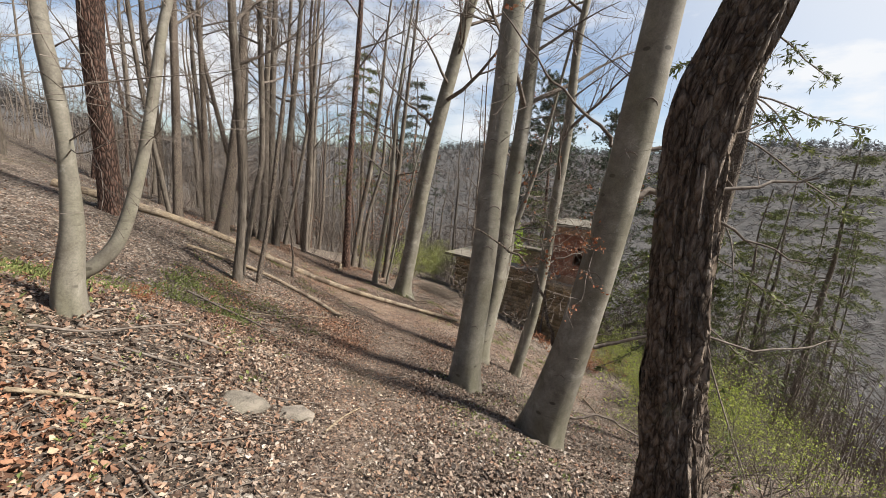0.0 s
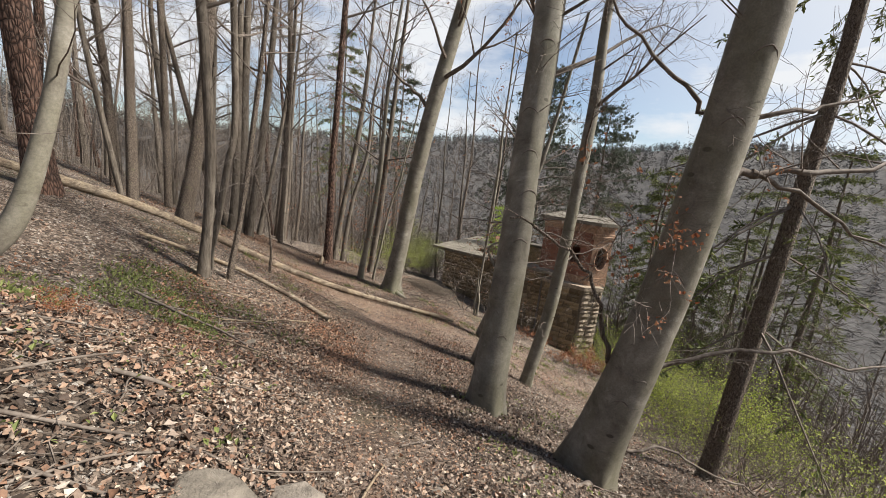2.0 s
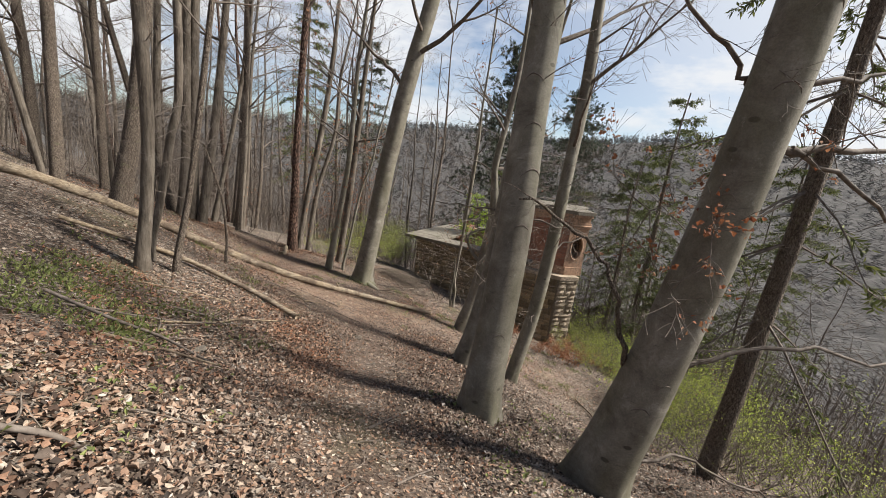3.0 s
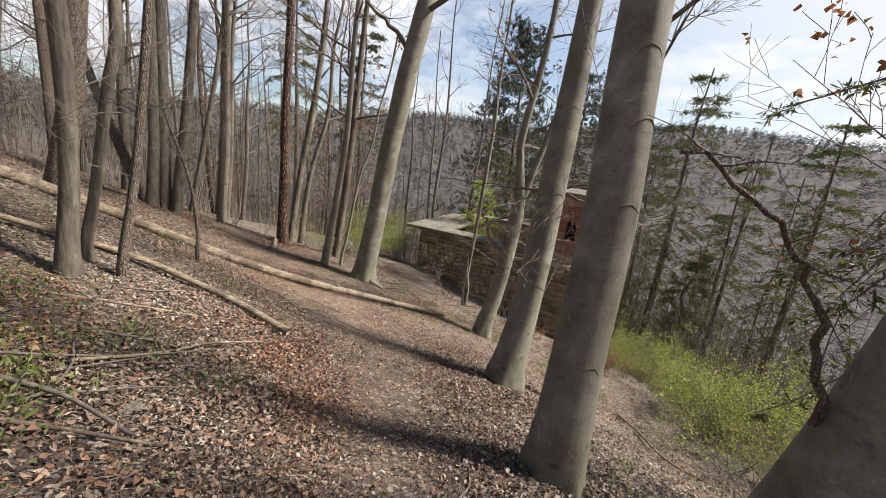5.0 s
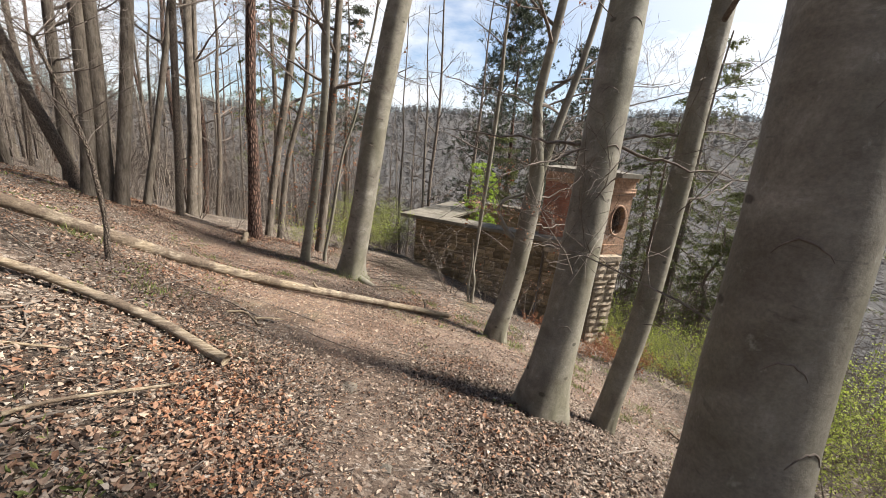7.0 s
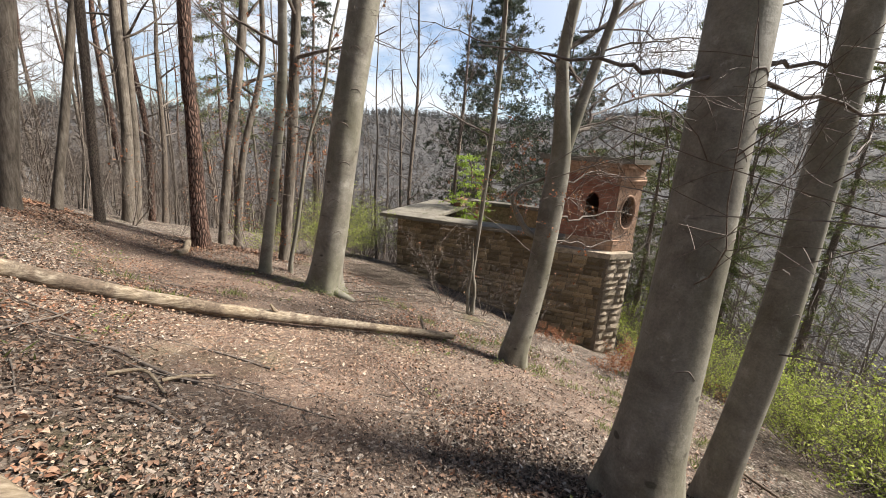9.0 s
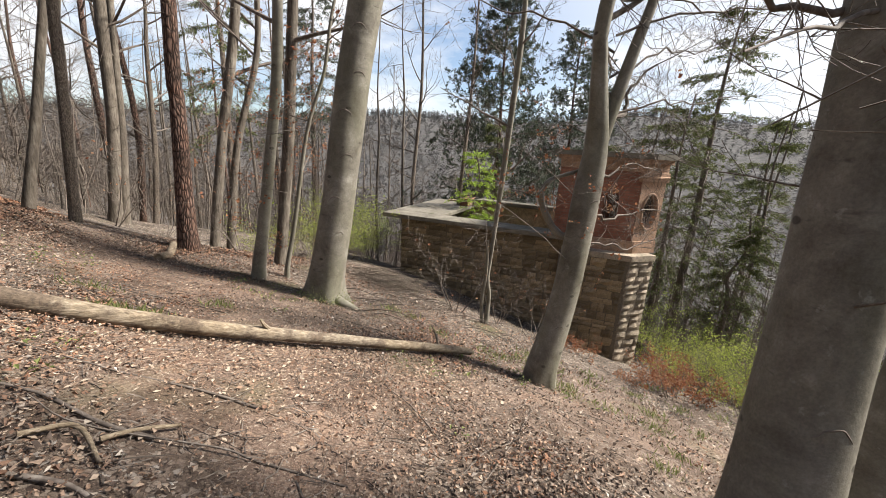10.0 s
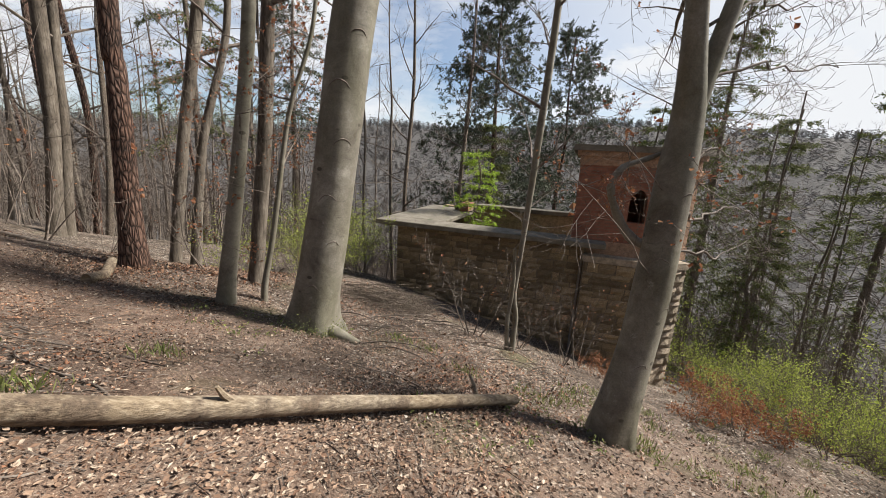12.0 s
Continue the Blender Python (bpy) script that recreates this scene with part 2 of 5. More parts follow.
def build_concrete(t, b):
    n = ramp(t, noise_tex(t, 3, 9, 0.7), (0.3, (0.11, 0.095, 0.075)), (0.55, (0.22, 0.195, 0.155)), (0.75, (0.32, 0.285, 0.235)))
    l = ramp(t, noise_tex(t, 1.6, 6, 0.65), (0.54, (0, 0, 0)), (0.68, (0.6, 0.6, 0.6)))
    base_color(t, b, mixed(t, l, n, (0.1, 0.1, 0.06)))
    bump(t, b, noise_tex(t, 40, 8, 0.7), 0.5, 0.015)


def build_brick(t, b):
    br = t.nodes.new("ShaderNodeTexBrick")
    for k, v in (("Scale", 1.0), ("Brick Width", 0.25), ("Row Height", 0.077), ("Mortar Size", 0.007)):
        br.inputs[k].default_value = v
    br.inputs["Color1"].default_value, br.inputs["Color2"].default_value, br.inputs["Mortar"].default_value = (0.3, 0.125, 0.085, 1), (0.4, 0.185, 0.125, 1), (0.27, 0.18, 0.13, 1)
    c, mp = t.nodes.new("ShaderNodeTexCoord"), t.nodes.new("ShaderNodeMapping")
    mp.inputs["Rotation"].default_value = (radians(90), 0, 0)
    t.links.new(c.outputs["Object"], mp.inputs["Vector"])
    t.links.new(mp.outputs["Vector"], br.inputs["Vector"])
    n = ramp(t, noise_tex(t, 3, 8, 0.7), (0.3, (0.55, 0.5, 0.5)), (0.7, (1.15, 1.1, 1.05)))
    base_color(t, b, mixed(t, 1.0, br.outputs["Color"], n, "MULTIPLY"))
    bump(t, b, br.outputs["Fac"], -0.5, 0.01)


def build_log(t, b):
    v = coords(t, (0.5, 5, 5))
    g = noise_tex(t, 7, 8, 0.65, v)
    c = ramp(t, g, (0.3, (0.12, 0.086, 0.056)), (0.5, (0.29, 0.222, 0.148)), (0.7, (0.49, 0.405, 0.29)))
    grey = ramp(t, noise_tex(t, 1.3, 7, 0.7), (0.46, (0, 0, 0)), (0.66, (0.55, 0.55, 0.55)))
    c = mixed(t, grey, c, ramp(t, g, (0.3, (0.12, 0.105, 0.088)), (0.7, (0.36, 0.325, 0.28))))
    l = ramp(t, noise_tex(t, 2.6, 7, 0.7), (0.5, (0, 0, 0)), (0.58, (0.9, 0.9, 0.9)))
    c = mixed(t, l, c, ramp(t, noise_tex(t, 30, 6, 0.7), (0.35, (0.07, 0.05, 0.036)), (0.65, (0.2, 0.145, 0.1))))
    knots = ramp(t, noise_tex(t, 9, 5, 0.7), (0.64, (0, 0, 0)), (0.69, (0.8, 0.8, 0.8)))
    base_color(t, b, mixed(t, knots, c, (0.06, 0.045, 0.033)))
    bump(t, b, g, 0.8, 0.02)


def plain(c, rough=0.8, metal=0.0, var=0.25):
    def build(t, b):
        n = ramp(t, noise_tex(t, 18, 6, 0.65), (0.3, (1 - var,) * 3), (0.7, (1 + var,) * 3))
        base_color(t, b, mixed(t, 1.0, c, n, "MULTIPLY"))
        b.inputs["Roughness"].default_value, b.inputs["Metallic"].default_value = rough, metal
    return build


GROUND = material("forest_floor", build_ground)
BEECH = material("beech_bark", build_beech)
GREYBARK = material("grey_brown_bark", build_greybark)
PINE = material("pine_bark", build_pine)
ROUGH = material("rough_bark", build_rough)
# twig colour greyed for distance haze and darkened for the shaded valley side
HAZY = material("hazed_far_twigs", leafy(((0.0, (0.085, 0.08, 0.08)), (0.5, (0.14, 0.13, 0.126)), (0.85, (0.19, 0.175, 0.165)), (1.0, (0.14, 0.15, 0.105))), 0.0))
TWIG = material("twig_bark", build_twig)
LITTER = material("dead_leaves", leafy(((0.0, (0.05, 0.036, 0.028)), (0.25, (0.16, 0.105, 0.076)), (0.45, (0.32, 0.18, 0.115)), (0.65, (0.36, 0.24, 0.17)), (0.82, (0.44, 0.32, 0.235)), (0.95, (0.5, 0.41, 0.325)), (1.0, (0.66, 0.59, 0.5))), 0.12, (1.15, 0.88, 0.72)))
DARK_LITTER = material("dark_leaves", leafy(((0.0, (0.04, 0.03, 0.024)), (0.35, (0.13, 0.094, 0.072)), (0.6, (0.24, 0.172, 0.13)), (0.82, (0.36, 0.272, 0.212)), (0.95, (0.47, 0.39, 0.32)), (1.0, (0.68, 0.62, 0.55))), 0.08, (0.8, 0.74, 0.71)))
ORANGE = material("withered_leaves", leafy(((0.0, (0.26, 0.085, 0.04)), (0.5, (0.4, 0.165, 0.08)), (1.0, (0.52, 0.3, 0.17))), 0.35))
GREEN = material("spring_leaves", leafy(((0.0, (0.2, 0.26, 0.04)), (0.5, (0.44, 0.52, 0.09)), (1.0, (0.66, 0.7, 0.2))), 0.5))
HERB = material("herb_leaves", leafy(((0.0, (0.12, 0.15, 0.045)), (1.0, (0.33, 0.36, 0.12))), 0.3))
NEEDLE = material("pine_needles", leafy(((0.0, (0.05, 0.065, 0.04)), (0.6, (0.1, 0.12, 0.078)), (1.0, (0.18, 0.2, 0.13))), 0.15))
SPRUCE = material("spruce_needles", leafy(((0.0, (0.065, 0.082, 0.026)), (0.6, (0.14, 0.165, 0.05)), (1.0, (0.27, 0.29, 0.09))), 0.25))
LARCH = material("larch_needles", leafy(((0.0, (0.32, 0.5, 0.04)), (1.0, (0.58, 0.76, 0.12))), 0.45))
RUBBLE = material("rubble_stone", build_stone((0.2, 0.155, 0.1), (0.33, 0.26, 0.17), (0.5, 0.385, 0.24), 0.45))
ASHLAR = material("ashlar_stone", build_stone((0.29, 0.245, 0.18), (0.4, 0.335, 0.255), (0.5, 0.42, 0.33), 0.4))
SANDSTONE = material("red_sandstone", build_stone((0.46, 0.3, 0.205), (0.52, 0.345, 0.245), (0.57, 0.4, 0.3), 0.2))
MORTAR = material("old_mortar", plain((0.19, 0.155, 0.115), 0.95))
CONCRETE = material("weathered_concrete", build_concrete)
BRICK = material("red_brick", build_brick)
CHIP = material("wood_chips", leafy(((0.0, (0.2, 0.11, 0.07)), (0.6, (0.42, 0.28, 0.19)), (1.0, (0.68, 0.56, 0.43))), 0.05))
LOGWOOD = material("barkless_log", build_log)
STONE = material("limestone", build_stone((0.2, 0.175, 0.145), (0.25, 0.225, 0.19), (0.31, 0.275, 0.24), 0.3))
IRON = material("rusty_iron", plain((0.05, 0.035, 0.028), 0.7, 0.6))
PLASTIC = material("grey_pipe", plain((0.2, 0.18, 0.16), 0.6))


# ---- mesh helpers ----
class Mesh:
    """Collects faces for one mesh."""

    def __init__(self):
        self.v, self.f = [], []

    def add(self, verts, faces):
        n = len(self.v)
        self.v.extend(verts)
        self.f.extend(tuple(i + n for i in f) for f in faces)

    def tube(self, pts, rads, sides=6, cap=True, wobble=None):
        pts = [Vector(p) for p in pts]
        n0 = len(self.v)
        up = Vector((0.31, 0.87, 0.12))
        for i, p in enumerate(pts):
            d = (pts[min(i + 1, len(pts) - 1)] - pts[max(i - 1, 0)])
            d = d.normalized() if d.length > 1e-9 else Vector((0, 0, 1))
            a = d.cross(up)
            a = a.normalized() if a.length > 1e-4 else d.orthogonal().normalized()
            b = d.cross(a)
            for k in range(sides):
                w = 2 * math.pi * k / sides
                r = rads[i] * (wobble(i, w, p) if wobble else 1)
                self.v.append(tuple(p + (a * math.cos(w) + b * math.sin(w)) * r))
        for i in range(len(pts) - 1):
            for k in range(sides):
                q, k2 = n0 + i * sides, (k + 1) % sides
                self.f.append((q + k, q + k2, q + sides + k2, q + sides + k))
        if cap:
            self.f.append(tuple(n0 + k for k in range(sides)))
            self.f.append(tuple(n0 + (len(pts) - 1) * sides + k for k in range(sides - 1, -1, -1)))

    def leaf(self, p, along, across, size, fold=0.25, width=0.5):
        p, n = Vector(p), along.cross(across) * fold * size
        a, c = along * size, across * size * width
        k = len(self.v)
        self.v.extend((tuple(p), tuple(p + a * 0.5 + c + n), tuple(p + a), tuple(p + a * 0.5 - c + n)))
        self.f.extend(((k, k + 1, k + 2), (k, k + 2, k + 3)))

    def dry_leaf(self, p, along, across, size, fold, width, curl, rng, whole=True):
        """A crumpled dead leaf or torn piece of one."""
        n = along.cross(across)
        k = len(self.v)
        rim = ((0, 0), (0.3, 1), (0.7, 0.85), (1, 0), (0.7, -0.85), (0.3, -1)) if whole else ((0, 0.2), (0.45, 1), (1, 0), (0.5, -1))
        for s, w in rim:
            s, w = s + rng.uniform(-0.16, 0.16), w + rng.uniform(-0.35, 0.35)
            self.v.append(tuple(p + along * ((s - 0.5) * size) + across * (w * width * size) + n * (size * (fold * abs(w) + curl * (s - 0.5) ** 2 + rng.uniform(-0.13, 0.13)))))
        if whole:
            self.f.extend(((k, k + 1, k + 2, k + 3), (k + 3, k + 4, k + 5, k)))
        else:
            self.f.extend(((k, k + 1, k + 2), (k, k + 2, k + 3)))

    def data(self, name, mat, smooth=False):
        me = bpy.data.meshes.new(name)
        me.from_pydata(self.v, [], self.f)
        me.materials.append(mat)
        if smooth:
            me.shade_smooth()
        return me


def part(name, mesh, mat, parent, label="", smooth=False):
    ob = new(name, mesh.data(name, mat, smooth) if isinstance(mesh, Mesh) else mesh)
    if parent is not None:
        ob.parent = parent
    if label:
        tagged(ob, label)
    return ob


def thing(name, m, label, category, group="", kind=""):
    ob = new(name)
    ob.matrix_world = m
    return tagged(ob, label, category, group, kind)


def rnd_dir(rng):
    while True:
        v = Vector((rng.uniform(-1, 1), rng.uniform(-1, 1), rng.uniform(-1, 1)))
        if 0.05 < v.length < 1:
            return v.normalized()


def spline(ctrl, n):
    """Catmull-Rom through control tuples of any width."""
    c = [np.array(p, float) for p in ctrl]
    c = [2 * c[0] - c[1], *c, 2 * c[-1] - c[-2]]
    out = []
    for i in range(1, len(c) - 2):
        for k in range(n):
            s = k / n
            out.append(0.5 * (2 * c[i] + (c[i + 1] - c[i - 1]) * s + (2 * c[i - 1] - 5 * c[i] + 4 * c[i + 1] - c[i + 2]) * s * s + (3 * c[i] - c[i - 1] - 3 * c[i + 1] + c[i + 2]) * s ** 3))
    out.append(c[-2])
    return out


# ---- ground ----
POLY = ((0, 0, -2.308), (0, 1, -1.967), (0, 2, 0.512), (0, 3, 0.129), (0, 4, -0.062), (1, 0, -1.282), (1, 1, -0.499), (1, 2, 0.042),
        (1, 3, 0.056), (2, 0, 0.026), (2, 1, -0.03), (2, 2, -0.101), (3, 0, -0.145), (3, 1, 0.174), (4, 0, 0.008))
MOUNDS = ((-3.5, 3.3, 0.55, 1.3), (-6.6, 9.6, 0.5, 2.0), (4.3, 8.9, -0.53, 1.4), (7.0, 12.8, 0.37, 1.4), (-4.3, 14.2, -0.34, 1.4),
          (2.1, 9.0, 0.1, 1.2), (1.6, 11.8, 0.17, 1.0), (2.2, 14.8, 0.2, 1.2), (-4.5, 20.5, -0.9, 2.2), (-2.0, 6.8, -0.1, 1.0), (0.0, -3.0, -0.6, 2.0),
          (2.0, 5.2, -0.28, 0.75), (1.9, 12.3, -0.1, 0.8), (-1.3, 14.8, -0.11, 0.8))


def soft_clamp(v, lo, hi, k=1.5):
    v = np.asarray(v, float)
    a = lo + k * np.logaddexp(0, (v - lo) / k)
    return hi - k * np.logaddexp(0, (hi - a) / k)


def ground_z(x, y):
    """Height of the ground: a hillside that falls to the right and ahead, a valley, and the wooded hill across it."""
    x, y = np.asarray(x, float), np.asarray(y, float)
    cx, cy = soft_clamp(x, -8.5, 9.0), soft_clamp(y, -2.5, 20.0)
    u, v = cx / 5, (cy - 7) / 7
    z = sum(k * u ** i * v ** j for i, j, k in POLY)
    z = z + sum(a * np.exp(-((x - p) ** 2 + (y - q) ** 2) / (2 * s * s)) for p, q, a, s in MOUNDS)
    dx, dy = x - cx, y - cy
    z = z + np.where(dx < 0, -0.36 * dx, -0.42 * dx) + np.where(dy > 0, -0.30 * dy, -0.2 * dy)
    r, az = np.hypot(x, y - 10), np.degrees(np.arctan2(x, y - 10))
    crest = 34 + 7 * np.sin(np.radians(az * 3 - 60)) + 4 * np.sin(np.radians(az * 11)) - 16 * np.exp(-((az - 74) / 9.0) ** 2) - 18 * np.exp(-((az + 30) / 14.0) ** 2)
    s = np.clip((r - 110) / 360, 0, 1)
    far = -38 + (crest + 38) * s * s * (3 - 2 * s)
    z = np.minimum(z, 28)
    return far + 2.0 * np.logaddexp(0, (z - far) / 2.0)


def axis_steps(lo, hi, step, far, grow):
    mid = list(np.arange(lo, hi + step / 2, step))
    up, d = [], step
    while (up[-1] if up else hi) < far:
        d *= grow
        up.append((up[-1] if up else hi) + d)
    down, d = [], step
    while (down[-1] if down else lo) > -far:
        d *= grow
        down.append((down[-1] if down else lo) - d)
    return np.array(down[::-1] + mid + up)


def path_x(y):
    """The middle of the trodden path."""
    return np.interp(y, [-4, 0, 3, 6, 9, 10.5, 12.5, 14, 16], [0.3, -0.1, -0.75, -0.9, -1.0, -1.3, -2.2, -3.4, -5.5])


xs, ys = axis_steps(-11, 9, 0.14, 1800, 1.09), axis_steps(-3, 21, 0.14, 1800, 1.09)
gx, gy = np.meshgrid(xs, ys)
gz = ground_z(gx, gy)
near = np.exp(-(np.maximum(0, np.hypot(gx, gy - 9) - 14) / 8) ** 2)
flat = np.exp(-((gx - path_x(gy)) / 0.65) ** 2)
bumps = np.array([noise.fractal(Vector((x * 0.9, y * 0.9, 0)), 0.8, 2.1, 5) for x, y in zip(gx.ravel(), gy.ravel())]).reshape(gx.shape)
gz = gz + near * bumps * 0.05 * (1 - 0.6 * flat)
gm = bpy.data.meshes.new("ground")
nx, ny = len(xs), len(ys)
idx = np.arange(nx * ny).reshape(ny, nx)
quads = np.stack([idx[:-1, :-1], idx[:-1, 1:], idx[1:, 1:], idx[1:, :-1]], -1).reshape(-1, 4)
gm.from_pydata(np.stack([gx, gy, gz], -1).reshape(-1, 3).tolist(), [], quads.tolist())
gm.materials.append(GROUND)
gm.shade_smooth()
tro = (0.45 + 0.3 * (gy > 9.5)) * np.exp(-((gx - path_x(gy)) / 0.5) ** 2) * (gy < 17) * (gy > -6) + np.exp(-(((gx + 1.7) / 2.0) ** 2 + ((gy - 11.0) / 1.3) ** 2)) + 0.7 * np.exp(-(((gx + 2.8) / 2.6) ** 2 + ((gy - 14.3) / 1.5) ** 2)) + 0.8 * np.exp(-(((gx - 2.8) / 2.4) ** 2 + ((gy - 11.3) / 1.6) ** 2))
tro = np.clip(tro + 0.35 * bumps, 0, 1)
gm.attributes.new("trodden", "FLOAT", "POINT").data.foreach_set("value", tro.ravel().astype(np.float32))
wood = np.clip((np.hypot(gx, gy - 9) - 26) / 25, 0, 1)
gm.attributes.new("wood", "FLOAT", "POINT").data.foreach_set("value", wood.ravel().astype(np.float32))
ground = tagged(new("ground", gm), "leaf-strewn brown forest hillside with a trodden path", "ground", kind="structure")


def gz_at(x, y):
    return float(ground_z(x, y))


# ---- trees ----
def limb(wood, tips, rng, p, d, length, r, level, up=0.25, deep=3):
    """A branch with its side branches; adds to the mesh wood, and twig ends to tips."""
    n = 5 if level < 2 else 3
    pts, rads, q = [p], [r], Vector(p)
    bend = rnd_dir(rng) * 0.28
    for i in range(n):
        d = (d + bend / n + rnd_dir(rng) * 0.16 + Vector((0, 0, up / n))).normalized()
        q = q + d * length / n
        pts.append(q.copy())
        rads.append(max(0.0018, r * (1 - 0.82 * (i + 1) / n)))
    wood.tube(pts, rads, 6 if level == 0 else (4 if level == 1 else 3), cap=False)
    if level < deep:
        count = (6, 6, 4)[level] if length > 0.5 else 2
        for i in range(count):
            s = rng.uniform(0.25, 1.0)
            k = min(n - 1, int(s * n))
            base = pts[k].lerp(pts[k + 1], s * n - k if s < 1 else 1)
            side = (d.cross(rnd_dir(rng))).normalized()
            nd = (d * rng.uniform(0.45, 0.9) + side * rng.uniform(0.5, 0.9)).normalized()
            limb(wood, tips, rng, base, nd, length * rng.uniform(0.3, 0.52), max(0.0022, rads[k] * 0.5), level + 1, up, deep)
    if tips is not None and level >= 2:
        tips.extend((pt.copy(), d.copy()) for pt in pts[1:])


def trunk_mesh(ctrl, height, sides=14, flare=1.6, seed=0, ridge=0.0, taper_to=0.03, rise=5):
    """A trunk through (h, dx, dy, r) control tuples, carried on to its height; returns the mesh and its axis."""
    rng = random.Random(seed)
    c = [tuple(p) for p in ctrl]
    h0, x0, y0, r0 = c[-1]
    lx = (c[-1][1] - c[0][1]) / max(0.5, c[-1][0] - c[0][0]) * 0.7
    ly = (c[-1][2] - c[0][2]) / max(0.5, c[-1][0] - c[0][0]) * 0.7
    left = height - h0
    for s in (0.3, 0.65, 1.0):
        if left > 1:
            c.append((h0 + left * s, x0 + lx * left * s + rng.uniform(-0.15, 0.15), y0 + ly * left * s + rng.uniform(-0.15, 0.15), max(taper_to, r0 * (1 - 0.85 * s))))
    h, dx, dy, r = c[0]
    c[0] = (min(h, 0.0) - 0.25, dx - (c[1][1] - dx) * 0.1, dy - (c[1][2] - dy) * 0.1, r * flare * 0.82)
    c.insert(1, (0.22, dx, dy, r * 1.08))
    axis = spline(c, rise)
    ph = rng.uniform(0, 6)
    lobes = rng.choice((4, 5, 6))

    def wobble(i, w, p):
        low = max(0.0, 1 - max(0.0, axis[i][0]) / 0.7)
        knot = noise.noise(Vector((math.cos(w) * 1.3 + seed, math.sin(w) * 1.3, axis[i][0] * 0.9)))
        fine = noise.noise(Vector((math.cos(w) * 4 + seed, math.sin(w) * 4, axis[i][0] * 3.0)))
        f = 1 + 0.07 * knot + 0.025 * fine + low * low * 0.3 * max(0, math.cos(lobes * w + ph))
        if ridge:
            f += ridge * noise.noise(Vector((math.cos(w) * 9 + seed, math.sin(w) * 9, axis[i][0] * 3.5)))
            f += ridge * 0.8 * abs(noise.noise(Vector((math.cos(w) * 17, math.sin(w) * 17 + seed, axis[i][0] * 6.0))))
        return f

    m = Mesh()
    m.tube([(a[1], a[2], a[0]) for a in axis], [a[3] for a in axis], sides, True, wobble)
    return m, axis


def axis_at(axis, h):
    for a, b in zip(axis, axis[1:]):
        if a[0] <= h <= b[0]:
            s = (h - a[0]) / max(1e-6, b[0] - a[0])
            return a + (b - a) * s
    return axis[-1]


def crown_mesh(axis, height, start, count, reach, seed, tips=None, up=0.3, low=0, deep=3):
    rng = random.Random(seed)
    m = Mesh()
    for i in range(count + low):
        if i < count:
            h = start + (height - start) * (i + rng.random()) / count
        else:
            h = rng.uniform(1.2, start + 2.5)
        a = axis_at(axis, h)
        w = rng.uniform(0, 2 * math.pi)
        s = (h - start) / max(1, height - start)
        d = Vector((math.cos(w), math.sin(w), rng.uniform(0.15, 0.9)))
        length = reach * (1 - 0.55 * max(0, s)) * rng.uniform(0.6, 1.15) if i < count else rng.uniform(0.8, 2.1)
        r = min(a[3] * 0.45, 0.016 * length + 0.006) if i < count else 0.007
        p = Vector((a[1], a[2], a[0])) + Vector((d.x, d.y, 0)) * a[3] * 0.5
        limb(m, tips, rng, p, d.normalized(), length, r, 0 if i < count else 1, up if i < count else 0.0, deep)
    return m


def bare_tree(name, x, y, ctrl, height, label, bark, seed, start=5.0, count=12, reach=3.2, sides=14, flare=1.4, low=11, leaves=0, z=None, ridge=0.0, group="trees along the path", rise=5, girth=0.9, deep=3):
    ctrl = [(h, dx, dy, r * girth) for h, dx, dy, r in ctrl]
    top = thing(name, pose(x, y, gz_at(x, y) if z is None else z), label, "tree", group)
    tm, axis = trunk_mesh(ctrl, height, sides, flare, seed, ridge, rise=rise)
    part("trunk", tm, bark, top, smooth=True)
    tips = [] if leaves else None
    part("crown", crown_mesh(axis, height, start, count, reach, seed + 7, tips, low=low, deep=deep), TWIG, top, "fine leafless grey-brown twigs")
    if leaves:
        rng = random.Random(seed + 3)
        lm = Mesh()
        for p, d in rng.sample(tips, min(leaves, len(tips))):
            for _ in range(3):
                lm.leaf(p + rnd_dir(rng) * 0.03, rnd_dir(rng), rnd_dir(rng), rng.uniform(0.04, 0.075))
        part("withered_leaves", lm, ORANGE, top, "withered orange-brown leaves")
    return top, axis


SMOOTH_BEECH = "tall smooth grey beech trunk rooted in leaf litter"
t6, t6_axis = bare_tree("beech_tree", 1.837, 5.165, [(0, -0.065, 0.028, 0.3), (1.62, 0.185, -0.081, 0.264), (2.82, 0.345, -0.155, 0.238), (4.02, 0.461, -0.217, 0.222), (5.42, 0.544, -0.282, 0.21)], 17, "tall grey beech leaning over the slope with a snapped dead limb", BEECH, 11, girth=1.0, start=6.0, count=13, sides=26, low=7, leaves=60, z=-2.45)
path_beech, path_axis = bare_tree("beech_tree", 0.628, 6.219, [(0, 0.0, 0.0, 0.251), (1.2, 0.085, 0.119, 0.235), (2.4, 0.175, 0.245, 0.222), (3.6, 0.22, 0.415, 0.205), (5.0, 0.302, 0.602, 0.19), (7.0, 0.376, 0.853, 0.175)], 17, SMOOTH_BEECH, BEECH, 12, girth=1.0, start=6.5, count=13, sides=30, z=-2.27)
second_beech, second_axis = bare_tree("beech_tree", 1.177, 8.878, [(0, 0.0, 0.0, 0.25), (1.2, 0.205, 0.15, 0.23), (2.4, 0.355, 0.296, 0.22), (3.8, 0.485, 0.463, 0.205), (6.0, 0.672, 0.716, 0.172)], 16, SMOOTH_BEECH, BEECH, 13, girth=1.0, start=5.4, count=13, sides=26, z=-3.02)
